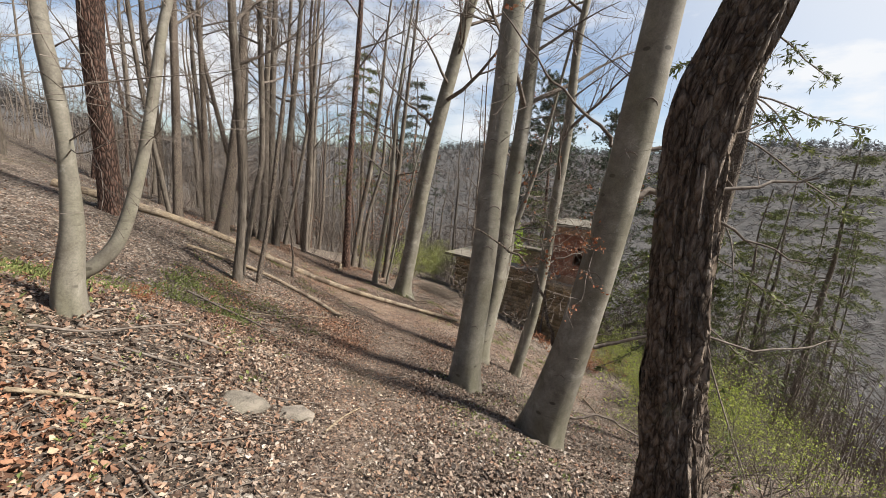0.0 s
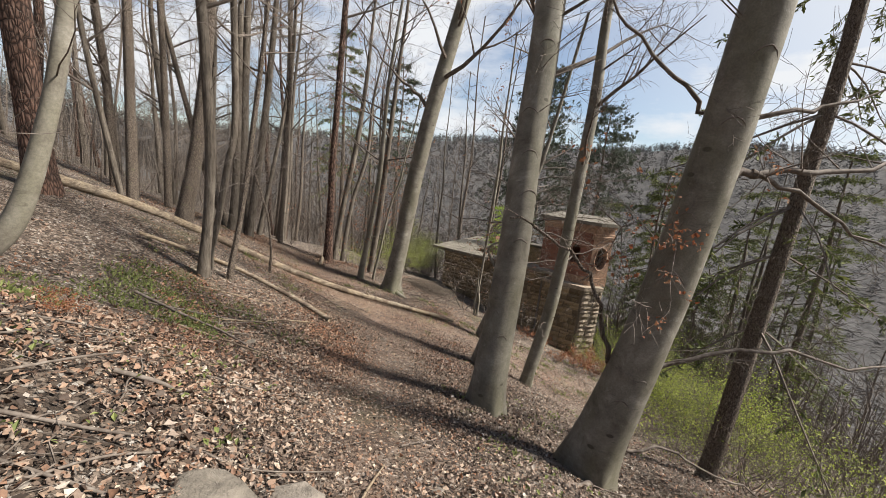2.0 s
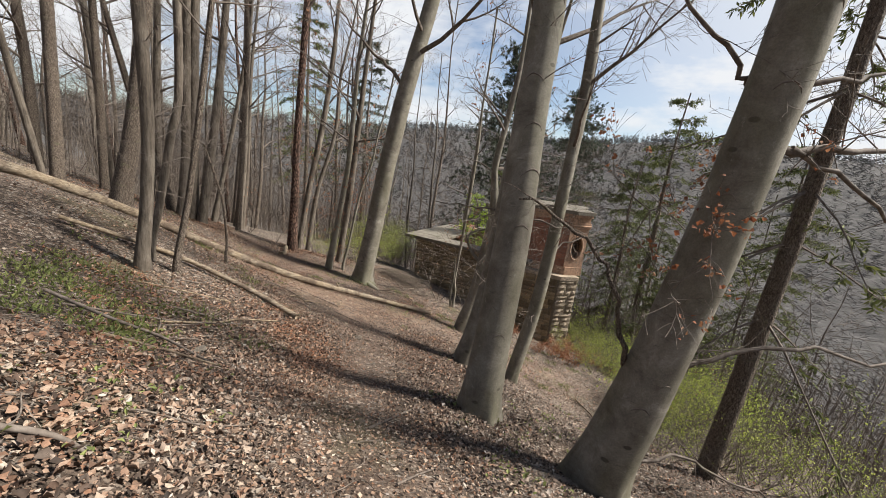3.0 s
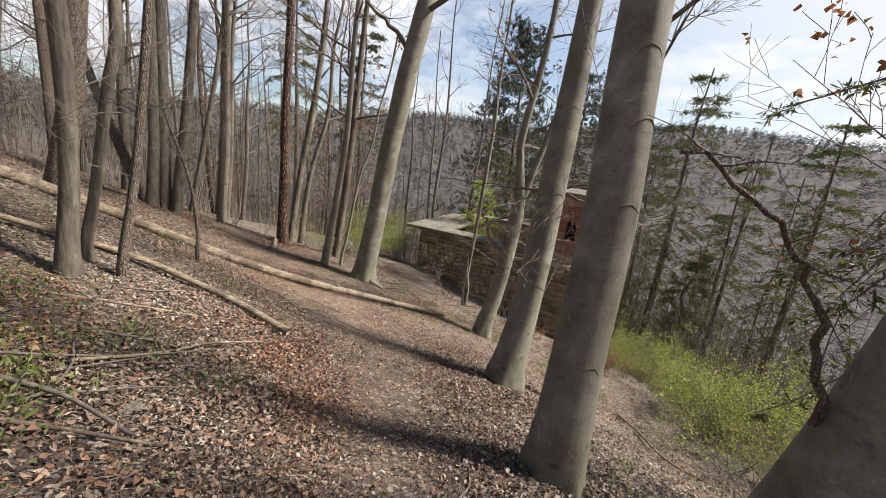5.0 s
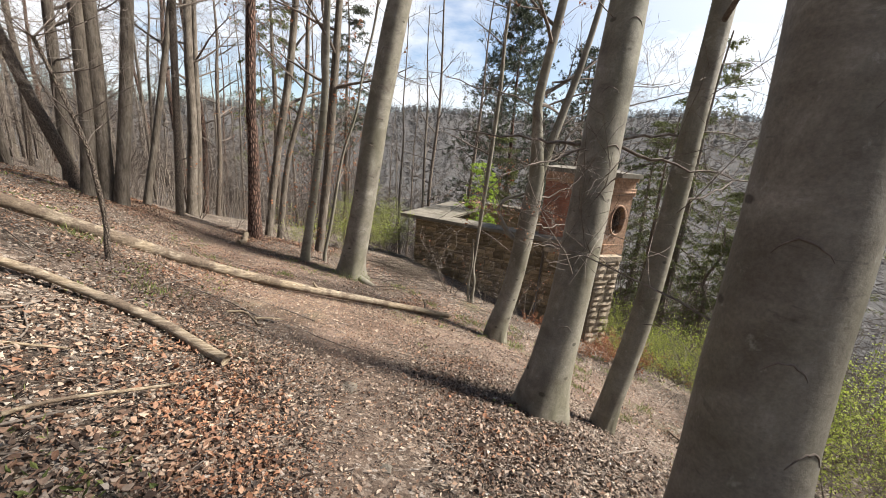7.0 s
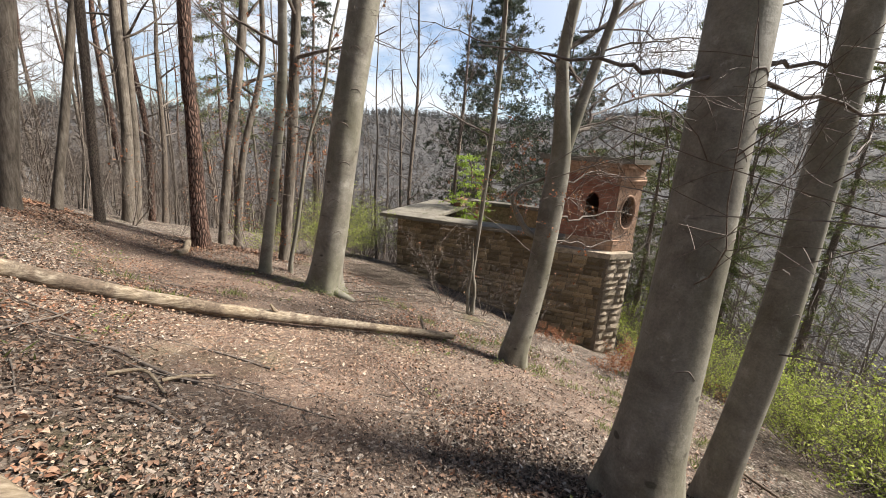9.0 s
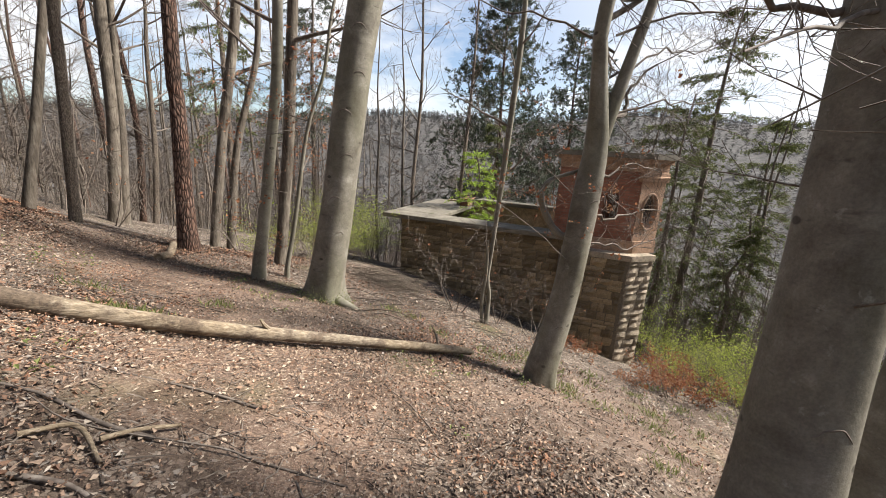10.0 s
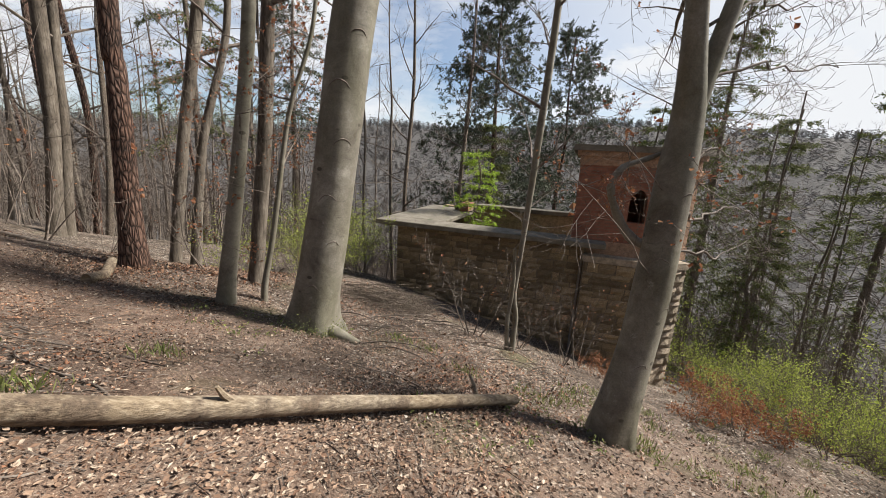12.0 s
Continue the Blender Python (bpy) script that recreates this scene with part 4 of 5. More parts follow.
def conifer(name, x, y, height, r, label, mat, bark, seed, start, reach, droop, tuft, whorls, per, z=None, lean=0.0, per_limb=9, tufted=False):
    rng = random.Random(seed)
    top = thing(name, pose(x, y, gz_at(x, y) if z is None else z), label, "tree", "conifers below the path")
    tm, axis = trunk_mesh([(0, 0, 0, r), (height * 0.5, lean * height * 0.5, 0, r * 0.7)], height, 12, 1.3, seed)
    part("trunk", tm, bark, top, smooth=True)
    wood, need = Mesh(), Mesh()
    for i in range(whorls):
        h = start + (height - start) * (i + 0.5 * rng.random()) / whorls
        s = (h - start) / (height - start)
        a = axis_at(axis, h)
        for k in range(round(per * CONIFER_FILL)):
            w = rng.uniform(0, 2 * math.pi)
            length = reach * (1 - 0.8 * s ** 1.4) * rng.uniform(0.55, 1.15)
            d = Vector((math.cos(w), math.sin(w), 0.25 - droop * (1 - s)))
            pts = [Vector((a[1], a[2], h))]
            for j in range(5):
                d = (d + Vector((0, 0, (-0.18 if j < 3 else 0.12) * droop)) + rnd_dir(rng) * 0.12).normalized()
                pts.append(pts[-1] + d * length / 5)
            wood.tube(pts, [0.017 * (1 - 0.15 * j) * min(1, length / 2) + 0.003 for j in range(6)], 4, False)
            for j in range(round(per_limb * 1.5)):
                q = rng.uniform(0.25, 1.0) * 5
                j0 = min(4, int(q))
                base = pts[j0].lerp(pts[j0 + 1], q - j0)
                side = (d.cross(Vector((0, 0, 1))) * rng.choice((-1, 1)) * rng.uniform(0.4, 1) + d * 0.5 + Vector((0, 0, -0.5 * droop + 0.2)) + rnd_dir(rng) * 0.3).normalized()
                if tufted:
                    side = (rnd_dir(rng) + d * 0.7 + Vector((0, 0, 0.45))).normalized()
                ln = tuft * rng.uniform(0.6, 1.6)
                end = base + side * ln
                wood.tube([base, end], [0.004, 0.002], 3, False)
                for n in range(22 if tufted else 18):
                    b = base.lerp(end, rng.uniform(0.55 if tufted else 0.2, 1.05))
                    need.leaf(b, (rnd_dir(rng) + side * 0.9).normalized(), rnd_dir(rng), rng.uniform(0.5, 1.0) * tuft * 0.46, 0.0, 0.15 if tufted else 0.15)
    tagged(part("bough_frame", wood, TWIG, top), kind="stuff")
    part("foliage", need, mat, top, "dark green needles" if mat is not LARCH else "fresh bright green needles")
    return top


conifer("pine_tree", 7.9, 29.0, 18.0, 0.17, "dark tufted pine rising behind the ruin", NEEDLE, PINE, 51, 5.0, 4.8, 0.15, 0.5, 19, 4, per_limb=14, tufted=True)
conifer("pine_tree", 13.2, 30.5, 19.0, 0.17, "dark tufted pine rising behind the ruin", NEEDLE, PINE, 52, 6.5, 4.8, 0.15, 0.42, 17, 4, per_limb=15, tufted=True)
conifer("spruce_tree", 14.6, 21.4, 16, 0.2, "sparse spruce with drooping boughs on the lower slope", SPRUCE, ROUGH, 53, 3, 3.6, 0.75, 0.34, 18, 4)
conifer("spruce_tree", 4.3, 6.1, 13, 0.12, "thin leaning spruce with sparse drooping boughs", SPRUCE, ROUGH, 55, 2.6, 2.3, 0.8, 0.26, 12, 2, lean=0.04, per_limb=8)
conifer("spruce_tree", 18.5, 17.5, 15, 0.18, "sparse spruce with drooping boughs on the lower slope", SPRUCE, ROUGH, 56, 2, 3.4, 0.75, 0.34, 17, 4)
conifer("spruce_tree", 16.5, 26.5, 15, 0.18, "sparse spruce with drooping boughs on the lower slope", SPRUCE, ROUGH, 57, 3, 3.4, 0.75, 0.34, 16, 4)
conifer("spruce_tree", 22.0, 24.0, 16, 0.18, "sparse spruce with drooping boughs on the lower slope", SPRUCE, ROUGH, 58, 2, 3.4, 0.75, 0.34, 16, 4)
conifer("spruce_tree", 6.2, 25.5, 9.0, 0.08, "young shaggy spruce behind the ruin", SPRUCE, ROUGH, 59, 0.8, 1.5, 0.8, 0.3, 16, 5)
for k, (sx, sy, sh) in enumerate(((12.2, 20.5, 11), (17.5, 20.5, 13), (11.5, 24.5, 10), (20.5, 28.0, 15), (26.0, 30.0, 16), (14.0, 18.6, 7), (24.0, 21.5, 14))):
    conifer("spruce_tree", sx, sy, sh, 0.13, "dark green spruce with drooping boughs on the lower slope", SPRUCE, ROUGH, 160 + k, 1.0, sh * 0.21, 0.8, 0.3, 15, 4, per_limb=8)
conifer("spruce_tree", -5.6, 27.0, 14, 0.15, "dark spruce among the bare trunks", SPRUCE, ROUGH, 60, 5, 2.4, 0.7, 0.3, 13, 4)
conifer("spruce_tree", -2.2, 29.0, 14, 0.15, "dark spruce among the bare trunks", NEEDLE, ROUGH, 61, 6, 2.6, 0.5, 0.34, 12, 4)

# ---- ruin ----
RO, RA = Vector((0.41, 20.8, 0)), math.degrees(math.atan2(-0.606, 0.797))
RUIN = pose(RO.x, RO.y, 0, 0, 0, RA)          # local x along the wall, local y into the building
TOP = -2.85
ruin = thing("ruined_building", RUIN, "roofless ruin of rubble stone and red brick with a corner turret", "building")


def box_mesh(lo, hi, bevel=0.0, rough=0.0, seed=0, cuts=0):
    bm = bmesh.new()
    bmesh.ops.create_cube(bm, size=1.0)
    for v in bm.verts:
        v.co = Vector([lo[i] + (hi[i] - lo[i]) * (v.co[i] + 0.5) for i in range(3)])
    if cuts:
        bmesh.ops.subdivide_edges(bm, edges=bm.edges[:], cuts=cuts, use_grid_fill=True)
    if rough:
        for v in bm.verts:
            v.co += Vector(noise.noise_vector(v.co * 3 + Vector((seed, 0, 0)))) * rough
    if bevel:
        bmesh.ops.bevel(bm, geom=bm.edges[:], offset=bevel, segments=1, affect="EDGES")
    me = bpy.data.meshes.new("block")
    bm.to_mesh(me)
    bm.free()
    return me


def block(name, lo, hi, mat, parent, label="", bevel=0.0, rough=0.0, seed=0, cuts=0):
    me = box_mesh(lo, hi, bevel, rough, seed, cuts)
    me.materials.append(mat)
    return part(name, me, mat, parent, label)


def prism_mesh(outline, z0, z1, mat):
    m = Mesh()
    n = len(outline)
    m.add([(x, y, z0) for x, y in outline] + [(x, y, z1) for x, y in outline],
          [tuple(range(n - 1, -1, -1)), tuple(range(n, 2 * n))] + [(i, (i + 1) % n, n + (i + 1) % n, n + i) for i in range(n)])
    return m.data("prism", mat)


def grown(outline, d):
    """The turret's outline moved outwards by d."""
    cx = sum(p[0] for p in outline) / len(outline)
    cy = sum(p[1] for p in outline) / len(outline)
    return [(x + math.copysign(d, x - cx), y + math.copysign(d, y - cy)) for x, y in outline]


wall = block("front_wall", (0.6, 0.3, -9.0), (6.0, 0.75, TOP - 0.14), MORTAR, ruin, "rubble stone wall with dark joints")
block("side_wall", (0.6, 0.751, -9.0), (1.05, 4.6, TOP - 0.14), MORTAR, ruin)
block("back_wall", (0.6, 4.601, -9.0), (5.7, 5.0, TOP + 0.05), RUBBLE, ruin)
block("coping", (0.0, 0.0, TOP - 0.14), (6.45, 0.85, TOP), CONCRETE, ruin, "weathered concrete coping slab", 0.02, 0.015, 1, 3)
block("roof_slab", (0.0, 0.853, TOP - 0.14), (1.9, 4.9, TOP), CONCRETE, ruin, "weathered concrete roof slab", 0.02, 0.015, 2, 3)
block("back_coping", (1.95, 4.5, TOP + 0.05), (5.7, 5.05, TOP + 0.2), CONCRETE, ruin, "weathered concrete coping slab", 0.015, 0.01, 3, 2)
block("brick_stub", (1.55, 3.5, TOP + 0.002), (1.88, 4.4, TOP + 0.3), BRICK, ruin, "broken red brick upstand", 0.01, 0.02, 4, 2)

LOWER = [(5.98, 0.12), (7.78, 0.12), (8.42, 0.68), (7.72, 1.5), (7.72, 3.4), (5.98, 3.4)]
UPPER = [(5.6, 0.5), (7.8, 0.5), (8.4, 1.04), (7.7, 1.85), (7.7, 3.2), (5.6, 3.2)]
turret = part("turret_base", prism_mesh(LOWER, -9.0, -3.36, MORTAR), MORTAR, ruin, "rock-faced ashlar base of the turret")
part("base_cap", prism_mesh(grown(LOWER, 0.04), -3.36, -3.2, ASHLAR), ASHLAR, ruin, "pale dressed cap course")
part("lower_course", prism_mesh(grown(UPPER, 0.03), -3.2, -2.86, SANDSTONE), SANDSTONE, ruin)


def pierced_front(x0, x1, z0, z1, y, t, ax, az, rx, rz, arch):
    """A wall with a real opening, round-headed (arch) or oval, in the plane of y; thickness t."""
    m = Mesh()
    n = 32
    inner, outer = [], []
    for i in range(n):
        w = 2 * math.pi * i / n
        c, s = math.cos(w), math.sin(w)
        if arch and s < 0:
            k = max(abs(c), abs(s))
            inner.append((ax + rx * c / k, az + rz * s / k * 1.3))
        else:
            inner.append((ax + rx * c, az + rz * s))
        k = max(abs(c), abs(s))
        outer.append(((x0 + x1) / 2 + (x1 - x0) / 2 * c / k, (z0 + z1) / 2 + (z1 - z0) / 2 * s / k))
    for yy in (y, y + t):
        m.v.extend([(px, yy, pz) for px, pz in inner] + [(px, yy, pz) for px, pz in outer])
    for i in range(n):
        j = (i + 1) % n
        m.f.append((i, j, n + j, n + i))
        m.f.append((2 * n + j, 2 * n + i, 3 * n + i, 3 * n + j))
        m.f.append((j, i, 2 * n + i, 2 * n + j))
        m.f.append((n + i, n + j, 3 * n + j, 3 * n + i))
    return m


# upper storey: brick front with an arched opening, chamfer with an oculus
part("brick_front", pierced_front(5.6, 7.76, -2.86, -0.95, 0.5, 0.3, 7.08, -1.85, 0.2, 0.36, True), BRICK, ruin, "weathered red brick wall with an arched opening")
block("brick_side", (5.6, 0.801, -2.86), (5.9, 3.2, -0.95), BRICK, ruin)
block("far_side", (7.42, 1.95, -2.86), (7.7, 2.9, -0.95), BRICK, ruin)
block("rear_side", (5.901, 2.901, -2.86), (7.7, 3.2, -0.95), BRICK, ruin)
pillar_side = block("pillar_side", (0.2, 0.0, -2.86), (1.06, 0.22, -0.95), SANDSTONE, ruin)
pillar_side.matrix_basis = pose(8.4, 1.04, 0, 0, 0, math.degrees(math.atan2(0.81, -0.7)))
cdx, cdy = 0.64, 0.57
cang = math.degrees(math.atan2(cdy, cdx))
clen = math.hypot(cdx, cdy)
cham = part("oculus_panel", pierced_front(0, clen, -2.86, -1.2, 0, 0.25, clen / 2, -2.02, 0.25, 0.47, False), SANDSTONE, ruin, "red sandstone panel with an oval window")
cham.matrix_basis = pose(7.77, 0.48, 0, 0, 0, cang)
ring = Mesh()
ring.tube([(clen / 2 + 0.275 * math.cos(w), -0.008, -2.02 + 0.5 * math.sin(w)) for w in [2 * math.pi * i / 40 for i in range(41)]], [0.035] * 41, 6, False)
part("oval_moulding", ring, SANDSTONE, cham, smooth=True)
grille = Mesh()
for k in range(8):
    w = math.pi * k / 8
    grille.tube([(clen / 2 + 0.25 * math.cos(w), 0.12, -2.02 + 0.47 * math.sin(w)), (clen / 2 - 0.25 * math.cos(w), 0.12, -2.02 - 0.47 * math.sin(w))], [0.009, 0.009], 5)
for f in (0.35, 0.7):
    grille.tube([(clen / 2 + 0.25 * f * math.cos(w), 0.12, -2.02 + 0.47 * f * math.sin(w)) for w in [2 * math.pi * i / 24 for i in range(25)]], [0.008] * 25, 5, False)
part("window_grille", grille, IRON, cham, "rusty radial iron grille")
part("frieze", prism_mesh(grown(UPPER, 0.02), -1.2 + 0.25, -0.72, SANDSTONE), SANDSTONE, ruin)
fr = block("lintel", (-0.06, -0.05, -1.2), (clen + 0.05, 0.25, -0.952), SANDSTONE, ruin, "", 0.01)
fr.matrix_basis = pose(7.77, 0.48, 0, 0, 0, cang)
mo = block("sill_moulding", (-0.05, -0.07, -1.12), (clen + 0.06, 0.0, -1.04), SANDSTONE, ruin, "", 0.02)
mo.matrix_basis = pose(7.77, 0.48, 0, 0, 0, cang)
part("cornice", prism_mesh(grown(UPPER, 0.1), -0.72, -0.6, SANDSTONE), SANDSTONE, ruin, "projecting stone cornice")
part("cornice_slab", prism_mesh(grown(UPPER, 0.2), -0.6, -0.46, CONCRETE), CONCRETE, ruin, "weathered grey roof slab")
pipe = Mesh()
pipe.tube([(5.92, 0.2, -3.3), (5.92, 0.2, -4.2), (5.9, 0.21, -5.1), (5.91, 0.2, -7.0)], [0.035] * 4, 8)
part("drain_pipe", pipe, PLASTIC, ruin, "rusted drain pipe", smooth=True)


def stone_mesh(w, h, d, seed, rockface):
    bm = bmesh.new()
    bmesh.ops.create_grid(bm, x_segments=3, y_segments=2, size=0.5)
    rng = random.Random(seed)
    for v in bm.verts:
        x, z = v.co.x, v.co.y
        on = abs(x) > 0.49 or abs(z) > 0.49
        out = 0.012 if on else d * rng.uniform(0.5, 1.2)
        v.co = Vector((x * w * (1.0 if on else 0.9) + rng.uniform(-1, 1) * 0.06, -out if rockface else -min(out, 0.035), z * h + rng.uniform(-1, 1) * 0.075))
    ext = bmesh.ops.extrude_edge_only(bm, edges=[e for e in bm.edges if e.is_boundary])
    for v in [g for g in ext["geom"] if isinstance(g, bmesh.types.BMVert)]:
        v.co.y = 0.03
    bmesh.ops.recalc_face_normals(bm, faces=bm.faces[:])
    me = bpy.data.meshes.new("stone")
    bm.to_mesh(me)
    bm.free()
    return me


def lay_stones(parent, m, x0, x1, z0, z1, row, wide, mats, depth, rockface, seed, name="stone"):
    """Courses of single stones on the plane of m (x along, z up, facing -y)."""
    rng = random.Random(seed)
    stock = {}
    z = z1
    while z > z0:
        h = row * rng.uniform(0.65, 1.35)
        x = x0 - rng.uniform(0, 0.1)
        while x < x1 - 0.02:
            w = wide * rng.uniform(0.5, 1.5)
            a, b = max(x, x0), min(x + w, x1)
            if x1 - b < 0.1:
                b = x1
            if b - a > 0.06:
                key = (rng.randrange(6), mats)
                if key not in stock:
                    me = stone_mesh(1, 1, depth, key[0] + seed * 10, rockface)
                    me.materials.append(mats)
                    stock[key] = me
                ob = new(name, stock[key])
                ob.parent = parent
                ob.matrix_basis = m @ Matrix.Translation(((a + b) / 2, 0, z - h / 2)) @ Matrix.Diagonal((b - a - 0.014, 1, h - 0.014, 1))
            x = b if b == x1 else x + w
        z -= h


# ---- fallen log, cut log, branches on the ground ----
def lying(name, ctrl, r0, r1, label, mat, seed, sides=12, sunk=0.25, category="log", stubs=0):
    """A stem that lies along the ground through the plan points of ctrl (x, y[, lift])."""
    rng = random.Random(seed)
    pts = [Vector((c[0], c[1], 0)) for c in spline([(c[0], c[1]) for c in ctrl], 6)]
    lifts = [float(c[0]) for c in spline([(c[2] if len(c) > 2 else 0.0,) for c in ctrl], 6)]
    n = len(pts)
    rad = [r0 + (r1 - r0) * i / (n - 1) for i in range(n)]
    x0, y0 = pts[0].x, pts[0].y
    z0 = gz_at(x0, y0)
    top = thing(name, pose(x0, y0, z0), label, category)
    m = Mesh()
    line = [Vector((p.x - x0, p.y - y0, gz_at(p.x, p.y) - z0 + r * (1 - sunk) + l)) for p, r, l in zip(pts, rad, lifts)]
    m.tube(line, rad, sides, True, lambda i, w, p: 1 + 0.16 * noise.noise(Vector((math.cos(w) * 1.5, math.sin(w) * 1.5 + seed, i * 0.5))))
    part("stem", m, mat, top, smooth=True)
    for k in range(stubs):
        q = line[rng.randrange(2, n - 2)]
        s = Mesh()
        d = (rnd_dir(rng) + Vector((0, 0, 0.6))).normalized()
        s.tube([q, q + d * (r0 * 1.6), q + d * (r0 * 2.4) + rnd_dir(rng) * 0.02], [r0 * 0.25, r0 * 0.2, r0 * 0.12], 6)
        part("branch_stub", s, mat, top)
    return top


lying("fallen_log", [(-9.4, 9.4), (-6.4, 10.35), (-4.45, 11.25), (-2.7, 11.62, 0.045), (-0.8, 12.2, 0.08), (0.85, 12.7, 0.07)], 0.11, 0.055, "long barkless fallen log lying across the slope", LOGWOOD, 5, 14, 0.15, stubs=3)
lying("fallen_branch", [(-5.6, 8.4, 0.05), (-4.72, 8.87, 0.05), (-4.03, 9.1, 0.05), (-3.0, 8.98, 0.03), (-2.17, 8.52, 0.02)], 0.032, 0.05, "thick dead barkless branch lying on the leaves", LOGWOOD, 6, 10, category="branch", stubs=2)
lying("cut_log", [(-4.1, 15.25), (-4.05, 15.6), (-4.12, 16.0, 0.1)], 0.07, 0.065, "short pale cut log at the foot of a pine", LOGWOOD, 7, 10, category="log")
lying("fallen_branch", [(-6.9, 17.6), (-5.8, 17.3), (-4.6, 16.9)], 0.05, 0.03, "grey dead branch lying on the brow", TWIG, 8, 7, category="branch")
lying("surface_root", [(1.35, 3.9), (1.05, 4.25), (1.4, 4.6), (1.7, 4.95)], 0.02, 0.045, "bare root running out of the leaves", TWIG, 9, 7, 0.6, category="root")
lying("surface_root", [(0.35, 5.3), (0.7, 5.2), (1.1, 5.05), (1.65, 5.1)], 0.02, 0.045, "bare root running out of the leaves", TWIG, 10, 7, 0.6, category="root")
lying("surface_root", [(-1.18, 14.62, 0.05), (-1.02, 14.5, 0.03), (-0.86, 14.4, 0.0), (-0.72, 14.34, -0.03)], 0.11, 0.05, "thick grey root spreading from the foot of the beech", BEECH, 11, 12, 0.75, category="root")
rngc = random.Random(41)
chips, moss = Mesh(), Mesh()
for k in range(42000):
    y = rngc.uniform(0.5, 16.5)
    x = path_x(y) + rngc.gauss(-0.4, 1.3)
    if k % 4 == 0:
        x = rngc.uniform(-4.5, 0.8)
        y = 12.06 + 0.25 * (x + 0.8) + rngc.gauss(-0.35, 0.5)
    a, ln = rngc.uniform(0, 6.283), 0.004 + 0.022 * rngc.random() ** 3
    d = Vector((math.cos(a), math.sin(a), rngc.gauss(0, 0.2)))
    s = Vector((-math.sin(a), math.cos(a), rngc.gauss(0, 0.3))) * rngc.uniform(0.25, 0.8)
    c = Vector((x, y, gz_at(x, y) + rngc.uniform(0.012, 0.04)))
    n0 = len(chips.v)
    up = Vector((0, 0, 0.004))
    chips.v.extend(tuple(q) for q in (c - d * ln, c + s * ln + up, c + d * ln, c - s * ln + up * 0.5))
    chips.f.extend(((n0, n0 + 1, n0 + 2), (n0, n0 + 2, n0 + 3)))
tagged(part("wood_chips", chips, CHIP, None), "pale chips of rotten wood strewn over the brown earth", "wood chips", kind="stuff")
for k in range(900):
    a = rngc.gauss(-1.2, 0.9)
    rad = 0.46 + 0.05 * rngc.gauss(0, 1)
    hgt = abs(rngc.gauss(0, 0.1))
    x, y = -1.3 + math.cos(a) * (rad - hgt * 0.5), 14.76 + math.sin(a) * (rad - hgt * 0.5)
    moss.leaf((x, y, gz_at(x, y) + hgt), (rnd_dir(rngc) + Vector((math.cos(a), math.sin(a), 0.5))).normalized(), rnd_dir(rngc), rngc.uniform(0.012, 0.035), 0.1, 0.3)
tagged(part("moss_patch", moss, HERB, None), "moss growing round the foot of the big beech", "moss", kind="stuff")
for k in range(26):
    x, y = rngc.uniform(-0.5, 2.4), rngc.uniform(13.9, 15.7)
    a, ln = rngc.gauss(-0.3, 0.6), rngc.uniform(0.6, 1.5)
    dx, dy = math.cos(a) * ln / 2, math.sin(a) * ln / 2
    lying("fallen_branch", [(x - dx, y - dy), (x - dx * 0.4, y - dy * 0.4, rngc.uniform(0.05, 0.16)), (x + dx * 0.4, y + dy * 0.4 + rngc.uniform(-0.1, 0.1), rngc.uniform(0.05, 0.2)), (x + dx, y + dy)], rngc.uniform(0.007, 0.013), 0.004, "thin pale arching dead branch before the wall", TWIG, 700 + k, 5, 0.2, category="branch")
for k, ctrl in enumerate(([(-3.3, 6.5, 0.02), (-2.95, 7.1, 0.03), (-2.75, 7.5, 0.06), (-2.3, 7.9, 0.1)], [(-2.6, 9.85), (-2.42, 9.95, 0.03), (-2.2, 9.7, 0.01)], [(-2.3, 9.9), (-2.18, 10.0, 0.02), (-2.0, 10.1, 0.03)])):
    lying("fallen_branch", ctrl, 0.016, 0.011, "bare crooked pale branch lying on the leaves", LOGWOOD, 60 + k, 7, 0.2, category="branch")
